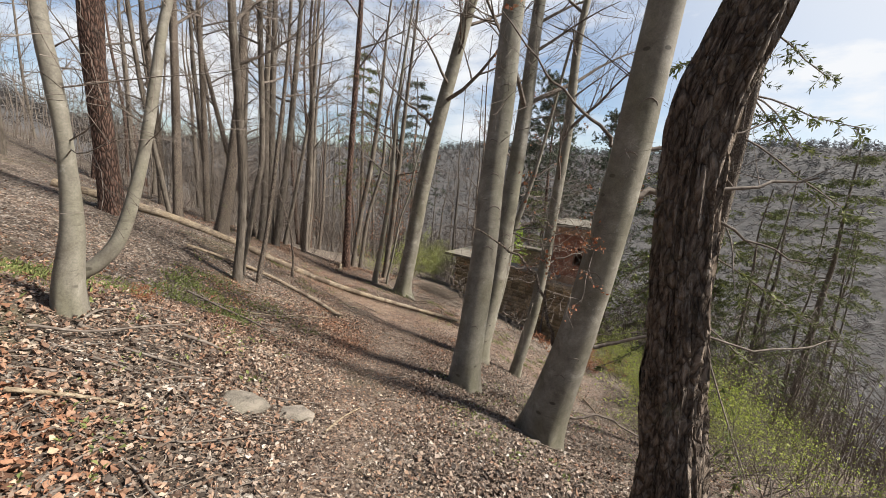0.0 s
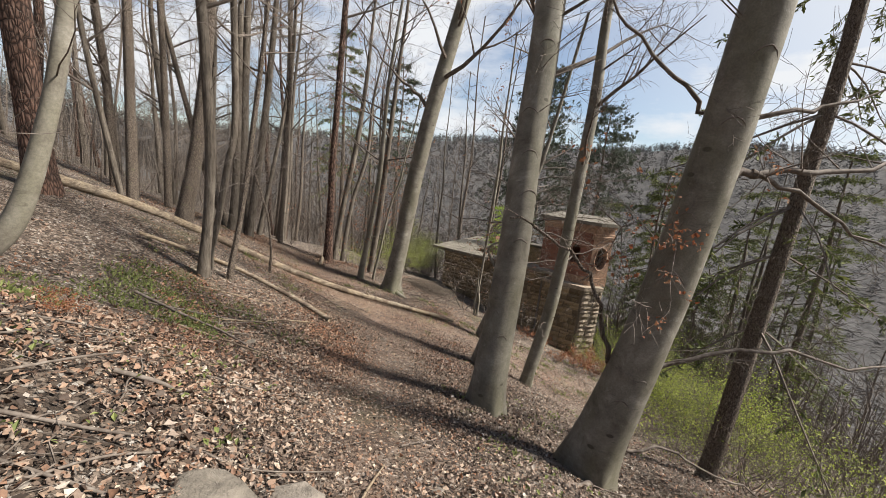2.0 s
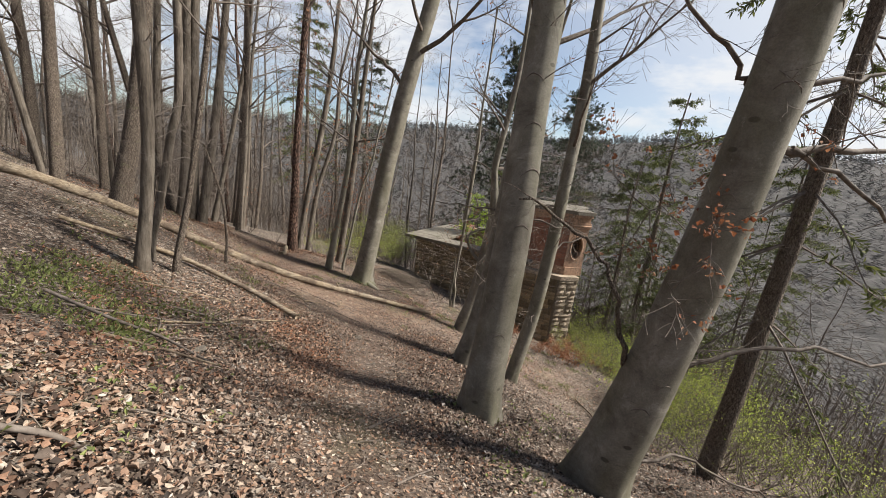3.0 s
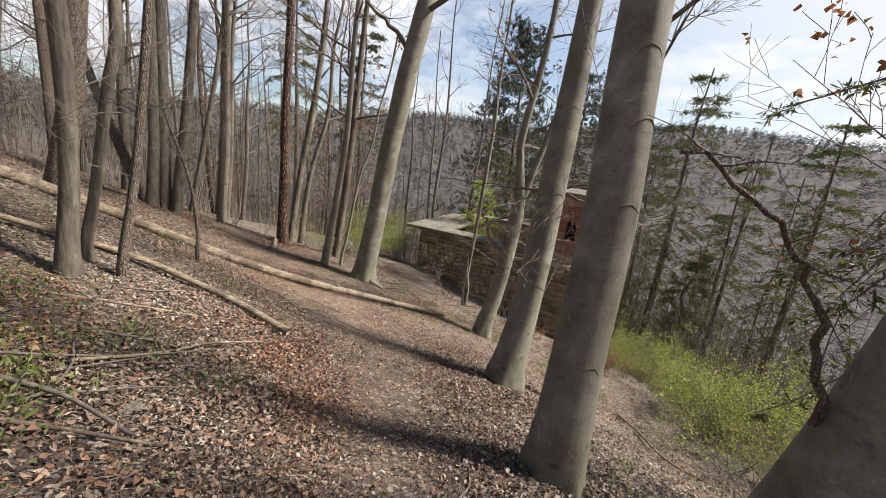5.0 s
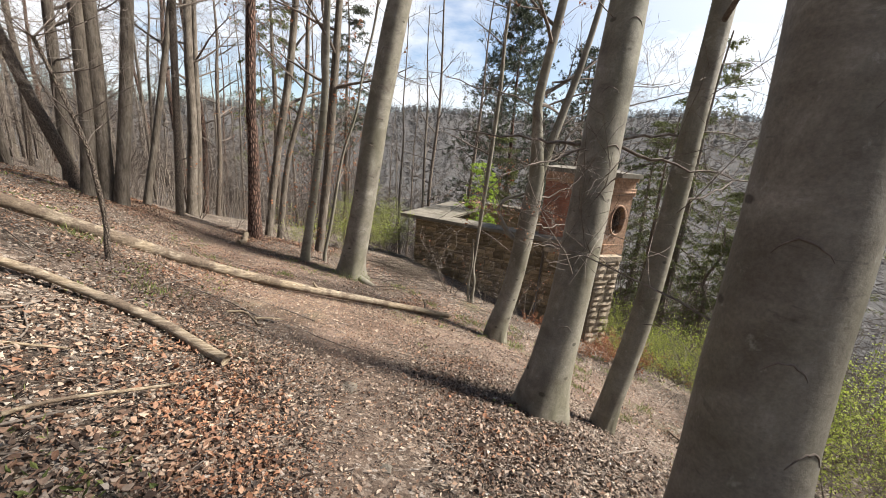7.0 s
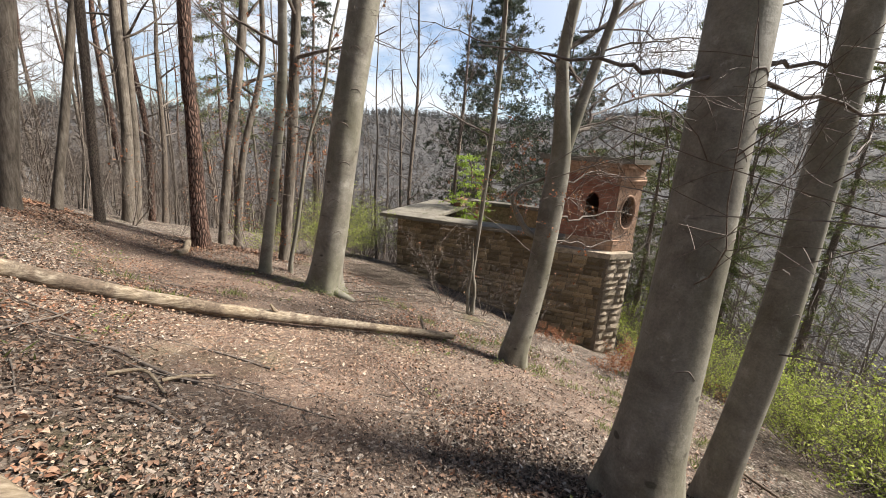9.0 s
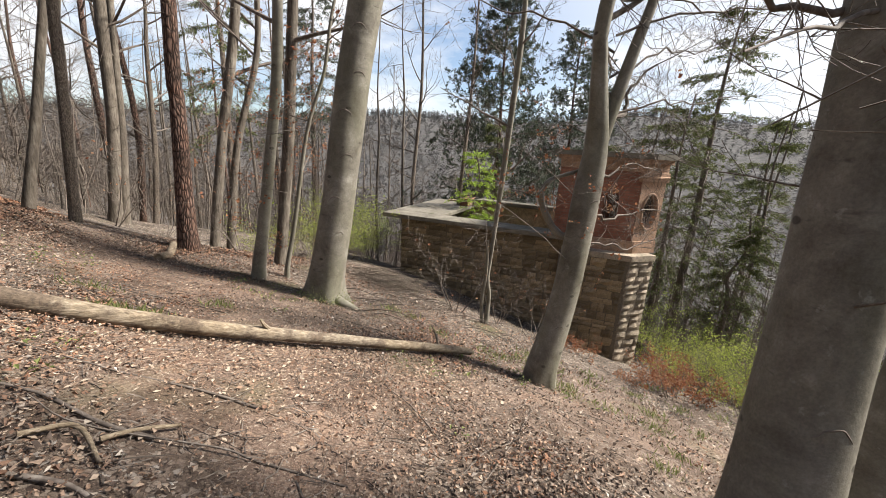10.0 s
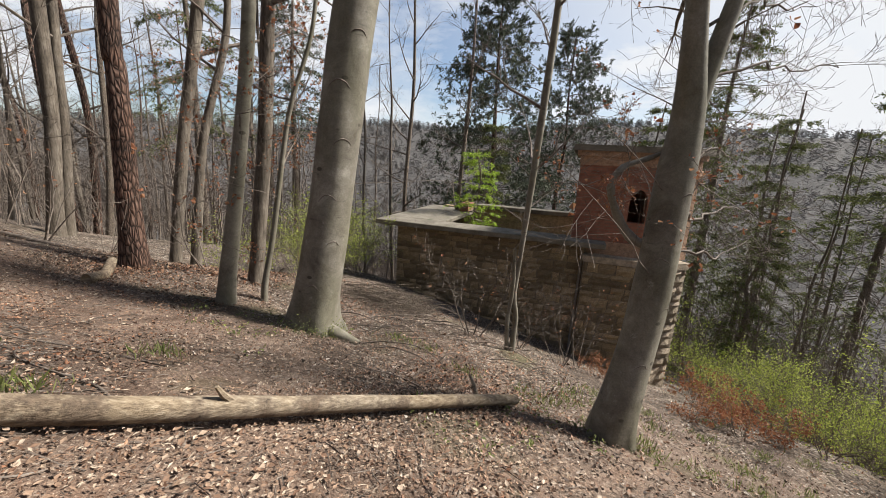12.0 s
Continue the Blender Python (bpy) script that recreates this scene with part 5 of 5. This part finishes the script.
for k, (ctrl, r) in enumerate((
        ([(-4.1, 7.45, 0.03), (-3.46, 7.94, 0.02), (-3.06, 8.14, 0.03)], 0.014), ([(-3.6, 7.05, 0.02), (-3.05, 7.25, 0.03), (-2.8, 7.2, 0.02)], 0.016),
        ([(-3.9, 6.0, 0.04), (-3.22, 6.69, 0.03), (-2.64, 7.49, 0.05)], 0.012), ([(-3.3, 5.5, 0.02), (-2.77, 5.61, 0.03), (-2.3, 5.69, 0.02)], 0.016),
        ([(-4.16, 6.17, 0.06), (-3.46, 6.0, 0.05), (-2.99, 5.99, 0.03), (-2.44, 5.71, 0.02)], 0.02), ([(-2.94, 2.61, 0.05), (-2.67, 2.89, 0.06), (-2.54, 3.74, 0.08)], 0.012),
        ([(-2.5, 2.05, 0.03), (-2.19, 2.23, 0.03), (-1.85, 2.37, 0.02)], 0.016), ([(-2.46, 3.55, 0.02), (-2.23, 3.64, 0.03), (-2.04, 3.61, 0.02)], 0.018),
        ([(0.69, 4.9, 0.0), (1.28, 5.02, 0.01), (1.84, 5.09, 0.0)], 0.03), ([(4.6, 10.2, 0.04), (4.6, 9.2, 0.06), (3.7, 7.2, 0.03)], 0.022),
        ([(-2.45, 9.56, 0.02), (-2.22, 9.52, 0.03), (-2.0, 9.38, 0.01)], 0.013), ([(-0.59, 4.15, 0.02), (-0.4, 4.35, 0.03), (-0.23, 4.52, 0.02)], 0.01), ([(-0.86, 2.9, 0.02), (-0.8, 3.3, 0.03), (-0.71, 3.73, 0.02)], 0.012))):
    lying("fallen_branch", ctrl, r, r * 0.6, "dead crooked pale branch lying on the leaves", (TWIG, LOGWOOD)[k % 3 == 0], 640 + k, 7, 0.2, category="branch", stubs=k % 3)
rngb = random.Random(77)
for k in range(84):
    y = 0.8 + 13 * rngb.random() ** 1.3
    x = path_x(y) + (rngb.uniform(-3.6, -0.5) if k % 4 else rngb.uniform(0.4, 4.5))
    a, ln = rngb.uniform(0, math.pi), rngb.uniform(0.5, 2.2)
    dx, dy = math.cos(a) * ln / 2, math.sin(a) * ln / 2
    b = rngb.uniform(-0.12, 0.12)
    jig = [rngb.uniform(-0.07, 0.07) * ln for _ in range(8)]
    lying("fallen_branch", [(x - dx, y - dy), (x - dx * 0.5 + jig[0], y - dy * 0.5 + jig[1], 0.01), (x + jig[2], y + jig[3], 0.02), (x + dx * 0.5 + jig[4], y + dy * 0.5 + jig[5], 0.02), (x + dx, y + dy, rngb.uniform(0, 0.06))], rngb.uniform(0.006, 0.016), 0.004, "thin dead branch lying on the leaf litter", TWIG, 100 + k, 6, 0.2, category="branch")

# ---- shrubs ----
def shrub(seed, height, spread, stems, leaves, mat, size, name, label, m, group):
    rng = random.Random(seed)
    top = thing(name, m, label, "shrub", group)
    w, lf, tips = Mesh(), Mesh(), []
    for k in range(stems):
        a = rng.uniform(0, 2 * math.pi)
        d = Vector((math.cos(a) * spread, math.sin(a) * spread, 1)).normalized()
        limb(w, tips, rng, Vector((math.cos(a), math.sin(a), 0)) * rng.uniform(0, 0.25) * spread, d, height * rng.uniform(0.6, 1.1), 0.011, 0, 0.15, 2)
    part("stem_clump", w, TWIG, top)
    for p, d in (rng.choice(tips) for _ in range(leaves)):
        lf.leaf(p + rnd_dir(rng) * 0.09, (rnd_dir(rng) + Vector((0, 0, 0.2))).normalized(), rnd_dir(rng), rng.uniform(0.5, 1.2) * size)
    part("foliage", lf, mat, top)
    return top


def put_shrubs(proto, spots, rng, lo=0.7, hi=1.3):
    for x, y in spots:
        s = rng.uniform(lo, hi)
        ob = copy_thing(proto, pose(x, y, gz_at(x, y) - 0.03, 0, 0, rng.uniform(0, 360)))
        ob.scale = (s, s, s * rng.uniform(0.85, 1.15))


rngs = random.Random(5)
GREEN_LABEL = "shrub just breaking into yellow-green leaf on the slope"
greens = [shrub(200 + k, 1.5, 0.8, 6, 1150, GREEN, 0.037, "green_shrub", GREEN_LABEL, pose(x, y, gz_at(x, y)), "shrubs on the lower slope") for k, (x, y) in enumerate(((7.2, 10.0), (9.4, 14.4), (8.4, 10.6)))]
for k, g in enumerate(greens):
    put_shrubs(g, [(rngs.uniform(6.8, 9.0), rngs.uniform(8.8, 11.2)) for _ in range(4)] + [(rngs.uniform(9.0, 13.5), rngs.uniform(12.5, 18)) for _ in range(11)], rngs, 0.6, 1.5)
put_shrubs(greens[0], [(-0.9, 19.6), (-0.2, 20.6), (-1.8, 20.5), (-1.2, 22.0), (0.2, 22.5), (-3.0, 22.5), (-2.2, 18.6), (-3.6, 21.0)], rngs, 0.7, 1.2)
put_shrubs(greens[2], [(-0.7, 20.9), (-0.1, 21.9), (-1.5, 21.4), (0.2, 23.4), (-0.6, 24.0), (-1.4, 19.9)], rngs, 1.1, 1.6)
put_shrubs(greens[1], [(10.0, 16.0), (11.5, 18.5), (9.4, 19.0), (12.5, 14.0), (13.5, 17), (10.6, 12.6), (9.9, 21.5)], rngs, 0.7, 1.3)
put_shrubs(greens[2], [(6.6, 12.4), (7.2, 12.1), (6.9, 12.9), (7.4, 13.2), (6.3, 13.5), (7.9, 11.6), (7.3, 10.9), (8.2, 12.2), (6.8, 10.5), (7.6, 13.9), (8.3, 13.0), (7.0, 14.0)], rngs, 0.5, 0.85)
wispy = shrub(205, 1.3, 0.9, 8, 420, GREEN, 0.032, "green_shrub", "thin shrub with sparse yellow-green buds on the slope", pose(5.4, 5.2, gz_at(5.4, 5.2)), "shrubs on the lower slope")
put_shrubs(wispy, [(rngs.uniform(4.2, 9.5), rngs.uniform(1.5, 9.0)) for _ in range(20)] + [(rngs.uniform(6.0, 13.0), rngs.uniform(2.0, 10.0)) for _ in range(26)], rngs, 0.6, 1.3)
put_shrubs(wispy, [(rngs.uniform(6.8, 9.5), rngs.uniform(9.5, 14.5)) for _ in range(16)], rngs, 0.7, 1.3)
orange = shrub(210, 0.8, 0.9, 7, 800, ORANGE, 0.06, "beech_bush", "low beech bush with withered orange leaves", pose(8.2, 14.6, gz_at(8.2, 14.6)), "withered bushes by the turret")
put_shrubs(orange, [(-3.3, 4.3)], rngs, 0.3, 0.32)
put_shrubs(orange, [(7.4, 14.3), (8.0, 13.6), (7.0, 14.8), (4.9, 15.2), (9.2, 13.6), (4.0, 15.0), (5.6, 13.3), (5.3, 12.9), (6.0, 13.0), (5.9, 13.8), (5.0, 13.7)], rngs, 0.4, 0.9)
bare = shrub(220, 1.7, 0.6, 4, 30, ORANGE, 0.05, "bare_shrub", "leafless twiggy shrub against the ruined wall", pose(2.6, 15.6, gz_at(2.6, 15.6)), "bare shrubs on the slope")
put_shrubs(bare, [(3.4, 15.2), (4.1, 15.6), (1.5, 15.6), (8.4, 10.4), (6.9, 8.2), (9.5, 15.2), (-5.0, 17.9), (-3.3, 17.6), (-6.2, 18.4), (-1.6, 17.4)], rngs, 0.8, 1.4)
conifer("larch_tree", 4.15, 22.2, 4.6, 0.05, "young larch in fresh bright green growing inside the ruin", LARCH, ROUGH, 62, 1.0, 1.6, 0.55, 0.24, 13, 3, z=-5.2, per_limb=6)

# brushwood heaped against the wall
rngp = random.Random(8)
heap = Mesh()
for k in range(190):
    x, y = 0.15 + rngp.gauss(0, 0.42), 16.9 + rngp.gauss(0, 0.4)
    z = gz_at(x, y) + abs(rngp.gauss(0.03, 0.16))
    d = Vector((rngp.gauss(0.9, 0.25), rngp.gauss(-0.3, 0.4), rngp.gauss(-0.12, 0.12))).normalized() * rngp.uniform(0.25, 0.75)
    heap.tube([(x - d.x - 0.1, y - d.y - 16.9, z - d.z + 3.9), (x - 0.1 + rngp.gauss(0, 0.04), y - 16.9, z + 3.93), (x + d.x - 0.1, y + d.y - 16.9, z + d.z + 3.9)], [0.006, 0.007, 0.003], 4)
pile = thing("brush_pile", pose(0.1, 16.9, -3.9), "heap of dark thin brushwood beside the ruined wall", "brushwood")
tagged(part("brushwood", heap, ROUGH, pile), kind="stuff")

# ---- background trees on the slopes ----
rngt = random.Random(21)
protos = []
for k in range(6):
    h, r = rngt.uniform(13, 17), rngt.uniform(0.09, 0.16)
    ctrl = [(0, 0, 0, r), (h * 0.25, rngt.uniform(-0.2, 0.25), rngt.uniform(-0.2, 0.2), r * 0.9), (h * 0.5, rngt.uniform(-0.2, 0.5), rngt.uniform(-0.3, 0.3), r * 0.7)]
    protos.append((ctrl, h))
spots = []
tries = 0
while len(spots) < 120 and tries < 9000:
    tries += 1
    if len(spots) < 46:
        x, y = rngt.uniform(-30, -8.5), rngt.uniform(1, 30)
    elif len(spots) < 98:
        x, y = rngt.uniform(-22, 4), rngt.uniform(23, 52)
    else:
        x, y = rngt.uniform(15, 45), rngt.uniform(18, 60)
    if min([math.hypot(x - a, y - b) for a, b in spots] or [9]) > 1.5 and not (-7 < x < 1 and y < 24):
        spots.append((x, y))
made = []
for k, (x, y) in enumerate(spots):
    if k < 6:
        ctrl, h = protos[k]
        ob, _ = bare_tree("bare_tree", x, y, ctrl, h, "bare slender tree in the wood on the slope", (ROUGH, GREYBARK, GREYBARK, PINE, ROUGH, GREYBARK)[k], 300 + k, start=2.6, count=16, reach=2.4, sides=8, low=10, group="trees of the wood", deep=2)
        made.append(ob)
    else:
        ob = copy_thing(made[k % 6], pose(x, y, gz_at(x, y) - 0.1, rngt.uniform(-3, 3), rngt.uniform(-2, 5), rngt.uniform(0, 360)))
        s = rngt.uniform(0.7, 1.15)
        ob.scale = (s, s, rngt.uniform(0.85, 1.15))

# ---- far woods on the hill across the valley, and the thicket below the brow ----
def sliver(m, p, e, w):
    d = (e - p)
    sd = d.cross(Vector((0.3, 0.9, 0.2))).normalized() * w
    n = len(m.v)
    m.v.extend((tuple(p - sd), tuple(p + sd), tuple(e)))
    m.f.append((n, n + 1, n + 2))


rngw = random.Random(4)
woods, thicket = Mesh(), Mesh()
count = 0
while count < 9000:
    az, r = radians(rngw.uniform(-60, 85)), 60 + 420 * rngw.random() ** 0.8
    x, y = math.sin(az) * r, 10 + math.cos(az) * r
    if x < -15 and r < 80:
        continue
    z = gz_at(x, y)
    h, s = rngw.uniform(5, 9), max(1.0, r / 130)
    count += 1
    top = Vector((x + rngw.uniform(-0.8, 0.8), y, z + h))
    if r < 130:
        sliver(woods, Vector((x, y, z - 0.3)), top, 0.05 * s)
    for k in range(18):
        a, b = rngw.uniform(0.0, 0.98), rngw.uniform(0, 6.28)
        ln = h * 0.32 * (1.15 - a) + 0.8
        p = Vector((x, y, z)).lerp(top, a)
        sliver(woods, p, p + Vector((math.cos(b) * ln, math.sin(b) * ln, ln * rngw.uniform(-0.5, 0.9))), 0.055 * s)
tagged(part("far_woods", woods, HAZY, None), "leafless haze-greyed brown woods covering the hill across the valley", "woods", kind="stuff")
count = 0
while count < 4400:
    x, y = rngw.uniform(-28, 34), rngw.uniform(5, 62)
    if (-8.5 < x < 9.5 and y < 24.5) or (x <= -8.5 and y < 15) or (x > 0 and y < 18 and x < 10.5):
        continue
    count += 1
    z, h = gz_at(x, y), rngw.uniform(2.0, 6.5)
    p = Vector((x, y, z - 0.1))
    pts = [p]
    for k in range(3):
        p = p + Vector((rngw.gauss(0.06, 0.16), rngw.gauss(0, 0.12), 1)).normalized() * h / 3
        pts.append(p)
    r0 = rngw.uniform(0.012, 0.03)
    thicket.tube(pts, [r0, r0 * 0.8, r0 * 0.5, r0 * 0.2], 3, False)
    for k in range(16):
        a, b = rngw.uniform(0.6, 2.99), rngw.uniform(0, 6.28)
        q = pts[int(a)].lerp(pts[int(a) + 1], a - int(a))
        ln = rngw.uniform(0.4, 1.3)
        sliver(thicket, q, q + Vector((math.cos(b) * ln, math.sin(b) * ln, ln * rngw.uniform(0.0, 1.1))), 0.009)
tagged(part("thicket", thicket, TWIG, None), "tangle of thin leafless saplings on the slopes", "thicket", kind="stuff")

# ---- leaf litter, twigs, herbs, stones ----
rngl = random.Random(9)
leaves, dark_leaves, sticks, herbs = Mesh(), Mesh(), Mesh(), Mesh()
lx, ly = [], []
while len(lx) < 300000:
    y = -1.5 + 20.5 * rngl.random() ** 1.1
    x = path_x(y) + (rngl.gauss(0, 1.7) if rngl.random() < 0.6 else rngl.gauss(0.8, 4.4))
    d = abs(x - path_x(y))
    bare_spot = math.exp(-(d / 0.35) ** 2) * 0.3 + 0.6 * math.exp(-(((x + 1.7) / 1.8) ** 2 + ((y - 11.0) / 1.0) ** 2)) + 0.5 * math.exp(-(((x + 2.8) / 2.4) ** 2 + ((y - 14.3) / 1.3) ** 2))
    bare_spot += 0.5 * math.exp(-(((x - 2.6) / 2.2) ** 2 + ((y - 11.3) / 1.5) ** 2))
    clump = 0.62 + 0.9 * noise.noise(Vector((x * 0.8, y * 0.8, 3)))
    if rngl.random() < max(0.06, clump - bare_spot):
        lx.append(x)
        ly.append(y)
while len(lx) < 350000:                                  # thinner cover down the slope below the path
    y = rngl.uniform(2.0, 18.0)
    x = path_x(y) + 0.8 + 6.0 * rngl.random() ** 1.3
    if rngl.random() < 0.75 + 0.7 * noise.noise(Vector((x * 0.9, y * 0.9, 7))):
        lx.append(x)
        ly.append(y)
lz = ground_z(np.array(lx), np.array(ly))
for x, y, z in zip(lx, ly, lz):
    z += 0.05 * noise.fractal(Vector((x * 0.9, y * 0.9, 0)), 0.8, 2.1, 5)
    worn = min(1.0, math.exp(-((x - path_x(y)) / 0.7) ** 2) + math.exp(-(((x + 1.7) / 2.0) ** 2 + ((y - 11.0) / 1.4) ** 2)) + math.exp(-(((x + 2.8) / 2.8) ** 2 + ((y - 14.3) / 1.6) ** 2)))
    a = rngl.uniform(0, 6.283)
    al = Vector((math.cos(a), math.sin(a), rngl.gauss(0, 0.45) - 0.25 * math.cos(a) - 0.2 * math.sin(a))).normalized()
    ac = Vector((-math.sin(a), math.cos(a), rngl.gauss(0, 0.4) + 0.25 * math.sin(a) - 0.2 * math.cos(a))).normalized()
    side = x - path_x(y) + 0.9 + 1.2 * noise.noise(Vector((x * 0.5, y * 0.5, 31)))
    (leaves if rngl.random() > 1 / (1 + math.exp(-2.2 * side)) * (0.85 if y < 10 else 0.45) else dark_leaves).dry_leaf(Vector((x, y, z + rngl.uniform(0.004, 0.04))), al, ac, (0.013 + 0.046 * rngl.random() ** 2.2) * (1 - 0.4 * worn), rngl.uniform(-0.5, 0.6), rngl.uniform(0.14, 0.4), rngl.uniform(-1.0, 1.4), rngl, y < 9 and abs(x - path_x(y)) < 2.6)
tagged(part("leaf_litter", leaves, LITTER, None, smooth=True), "dry brown beech leaves strewn over the forest floor", "leaves", kind="stuff")
tagged(part("damp_leaf_litter", dark_leaves, DARK_LITTER, None, smooth=True), "dark broken leaves lying along the path", "leaves", kind="stuff")
for k in range(8000):
    y = rngl.uniform(0, 17)
    x = path_x(y) + rngl.gauss(-0.3, 2.6)
    a, ln = rngl.uniform(0, 6.283), 0.04 + 0.36 * rngl.random() ** 3
    p = [(x + math.cos(a) * ln * s + rngl.gauss(0, 0.07) * ln, y + math.sin(a) * ln * s + rngl.gauss(0, 0.07) * ln) for s in (-0.5, -0.2, 0.15, 0.5)]
    w = rngl.uniform(0.002, 0.0048)
    sticks.tube([(px, py, gz_at(px, py) + rngl.uniform(0.012, 0.03)) for px, py in p], [w * 0.8, w, w, w * 0.5], 3, False)
tagged(part("twig_litter", sticks, TWIG, None), "small dry twigs scattered over the forest floor", "twigs", kind="stuff")
for k in range(900):
    y = rngl.uniform(1, 15)
    x = path_x(y) + (rngl.uniform(0.8, 4.5) if k % 2 else -rngl.uniform(0.8, 4.5))
    if noise.noise(Vector((x * 0.7, y * 0.7, 9))) < 0.12:
        continue
    z = gz_at(x, y)
    for j in range(rngl.randrange(6, 14)):
        q = (x + rngl.gauss(0, 0.06), y + rngl.gauss(0, 0.06), z + rngl.uniform(0.0, 0.07))
        a = rngl.uniform(0, 6.283)
        herbs.leaf(q, Vector((math.cos(a), math.sin(a), rngl.uniform(0.2, 1.2))).normalized(), Vector((-math.sin(a), math.cos(a), 0)), rngl.uniform(0.02, 0.055), 0.2, rngl.uniform(0.15, 0.4))
for gx0, gy0 in ((2.0, 13.2), (2.3, 13.5), (2.6, 13.1), (1.95, 12.6), (0.6, 13.6), (-4.6, 10.8), (-3.9, 12.9), (-2.6, 13.0), (2.9, 13.7), (2.4, 12.3), (-3.3, 9.8), (3.2, 12.8), (-3.05, 11.95), (-2.95, 12.05), (-3.25, 12.0), (-0.05, 14.6), (0.3, 14.3), (2.15, 12.0), (1.95, 12.25), (2.7, 11.8), (3.3, 11.5), (3.0, 10.8), (3.9, 12.0), (1.3, 13.2), (1.6, 13.0), (2.2, 10.3), (3.6, 10.2), (4.4, 11.6), (4.9, 12.4), (4.2, 12.8), (5.2, 13.4), (3.7, 13.4), (5.6, 12.2), (4.6, 10.8)):
    for j in range(90):
        qx, qy = gx0 + rngl.gauss(0, 0.13), gy0 + rngl.gauss(0, 0.1)
        herbs.leaf((qx, qy, gz_at(qx, qy)), Vector((rngl.gauss(0, 0.5), rngl.gauss(0, 0.5), 1)).normalized(), rnd_dir(rngl), rngl.uniform(0.06, 0.15), 0.0, 0.05)
for k in range(150):
    gy0 = rngl.uniform(1.2, 7.5)
    gx0 = path_x(gy0) - rngl.uniform(1.2, 4.2)
    if noise.noise(Vector((gx0 * 0.6, gy0 * 0.6, 21))) < -0.05:
        continue
    for j in range(100):
        qx, qy = gx0 + rngl.gauss(0, 0.16), gy0 + rngl.gauss(0, 0.14)
        herbs.leaf((qx, qy, gz_at(qx, qy) + 0.02), Vector((rngl.gauss(0, 0.8), rngl.gauss(0, 0.8), 0.8)).normalized(), rnd_dir(rngl), rngl.uniform(0.02, 0.085), 0.1, rngl.uniform(0.06, 0.28))
tagged(part("ground_herbs", herbs, HERB, None), "small green herbs and grass tufts among the leaves", "herbs", kind="stuff")


def stone(x, y, s, seed):
    bm = bmesh.new()
    bmesh.ops.create_icosphere(bm, subdivisions=2, radius=1)
    for v in bm.verts:
        v.co = Vector((v.co.x, v.co.y * 0.75, v.co.z * 0.24)) * s * (1 + 0.35 * noise.noise(v.co * 1.7 + Vector((seed, 0, 0))))
    me = bpy.data.meshes.new("stone")
    bm.to_mesh(me)
    bm.free()
    me.materials.append(STONE)
    ob = new("stone", me)
    ob.matrix_world = pose(x, y, gz_at(x, y) + s * 0.03, rngl.uniform(-9, 4), rngl.uniform(4, 14), rngl.uniform(0, 360))
    tagged(ob, "pale angular stone half sunk in the path", "stone", "stones on the path")


for k, (x, y, s) in enumerate(((-1.1, 8.6, 0.12), (-1.55, 6.7, 0.11), (-1.18, 3.06, 0.2), (-1.58, 2.88, 0.24), (-0.8, 7.4, 0.06), (-0.3, 3.6, 0.05), (0.6, 4.2, 0.07), (-0.45, 8.4, 0.06), (-2.7, 6.1, 0.08))):
    stone(x, y, s, k * 3.1)

# ---- single stones of the ruin ----
lay_stones(wall, pose(0, 0.3, 0), 0.6, 5.98, -5.75, TOP - 0.15, 0.19, 0.34, RUBBLE, 0.06, True, 1)
lay_stones(turret, pose(0, 0.12, 0), 6.0, 7.7, -7.0, -3.37, 0.2, 0.32, RUBBLE, 0.06, True, 2)
lay_stones(turret, pose(7.78, 0.12, 0, 0, 0, math.degrees(math.atan2(0.56, 0.64))), 0.0, 0.85, -7.0, -3.37, 0.21, 0.42, ASHLAR, 0.075, True, 3)
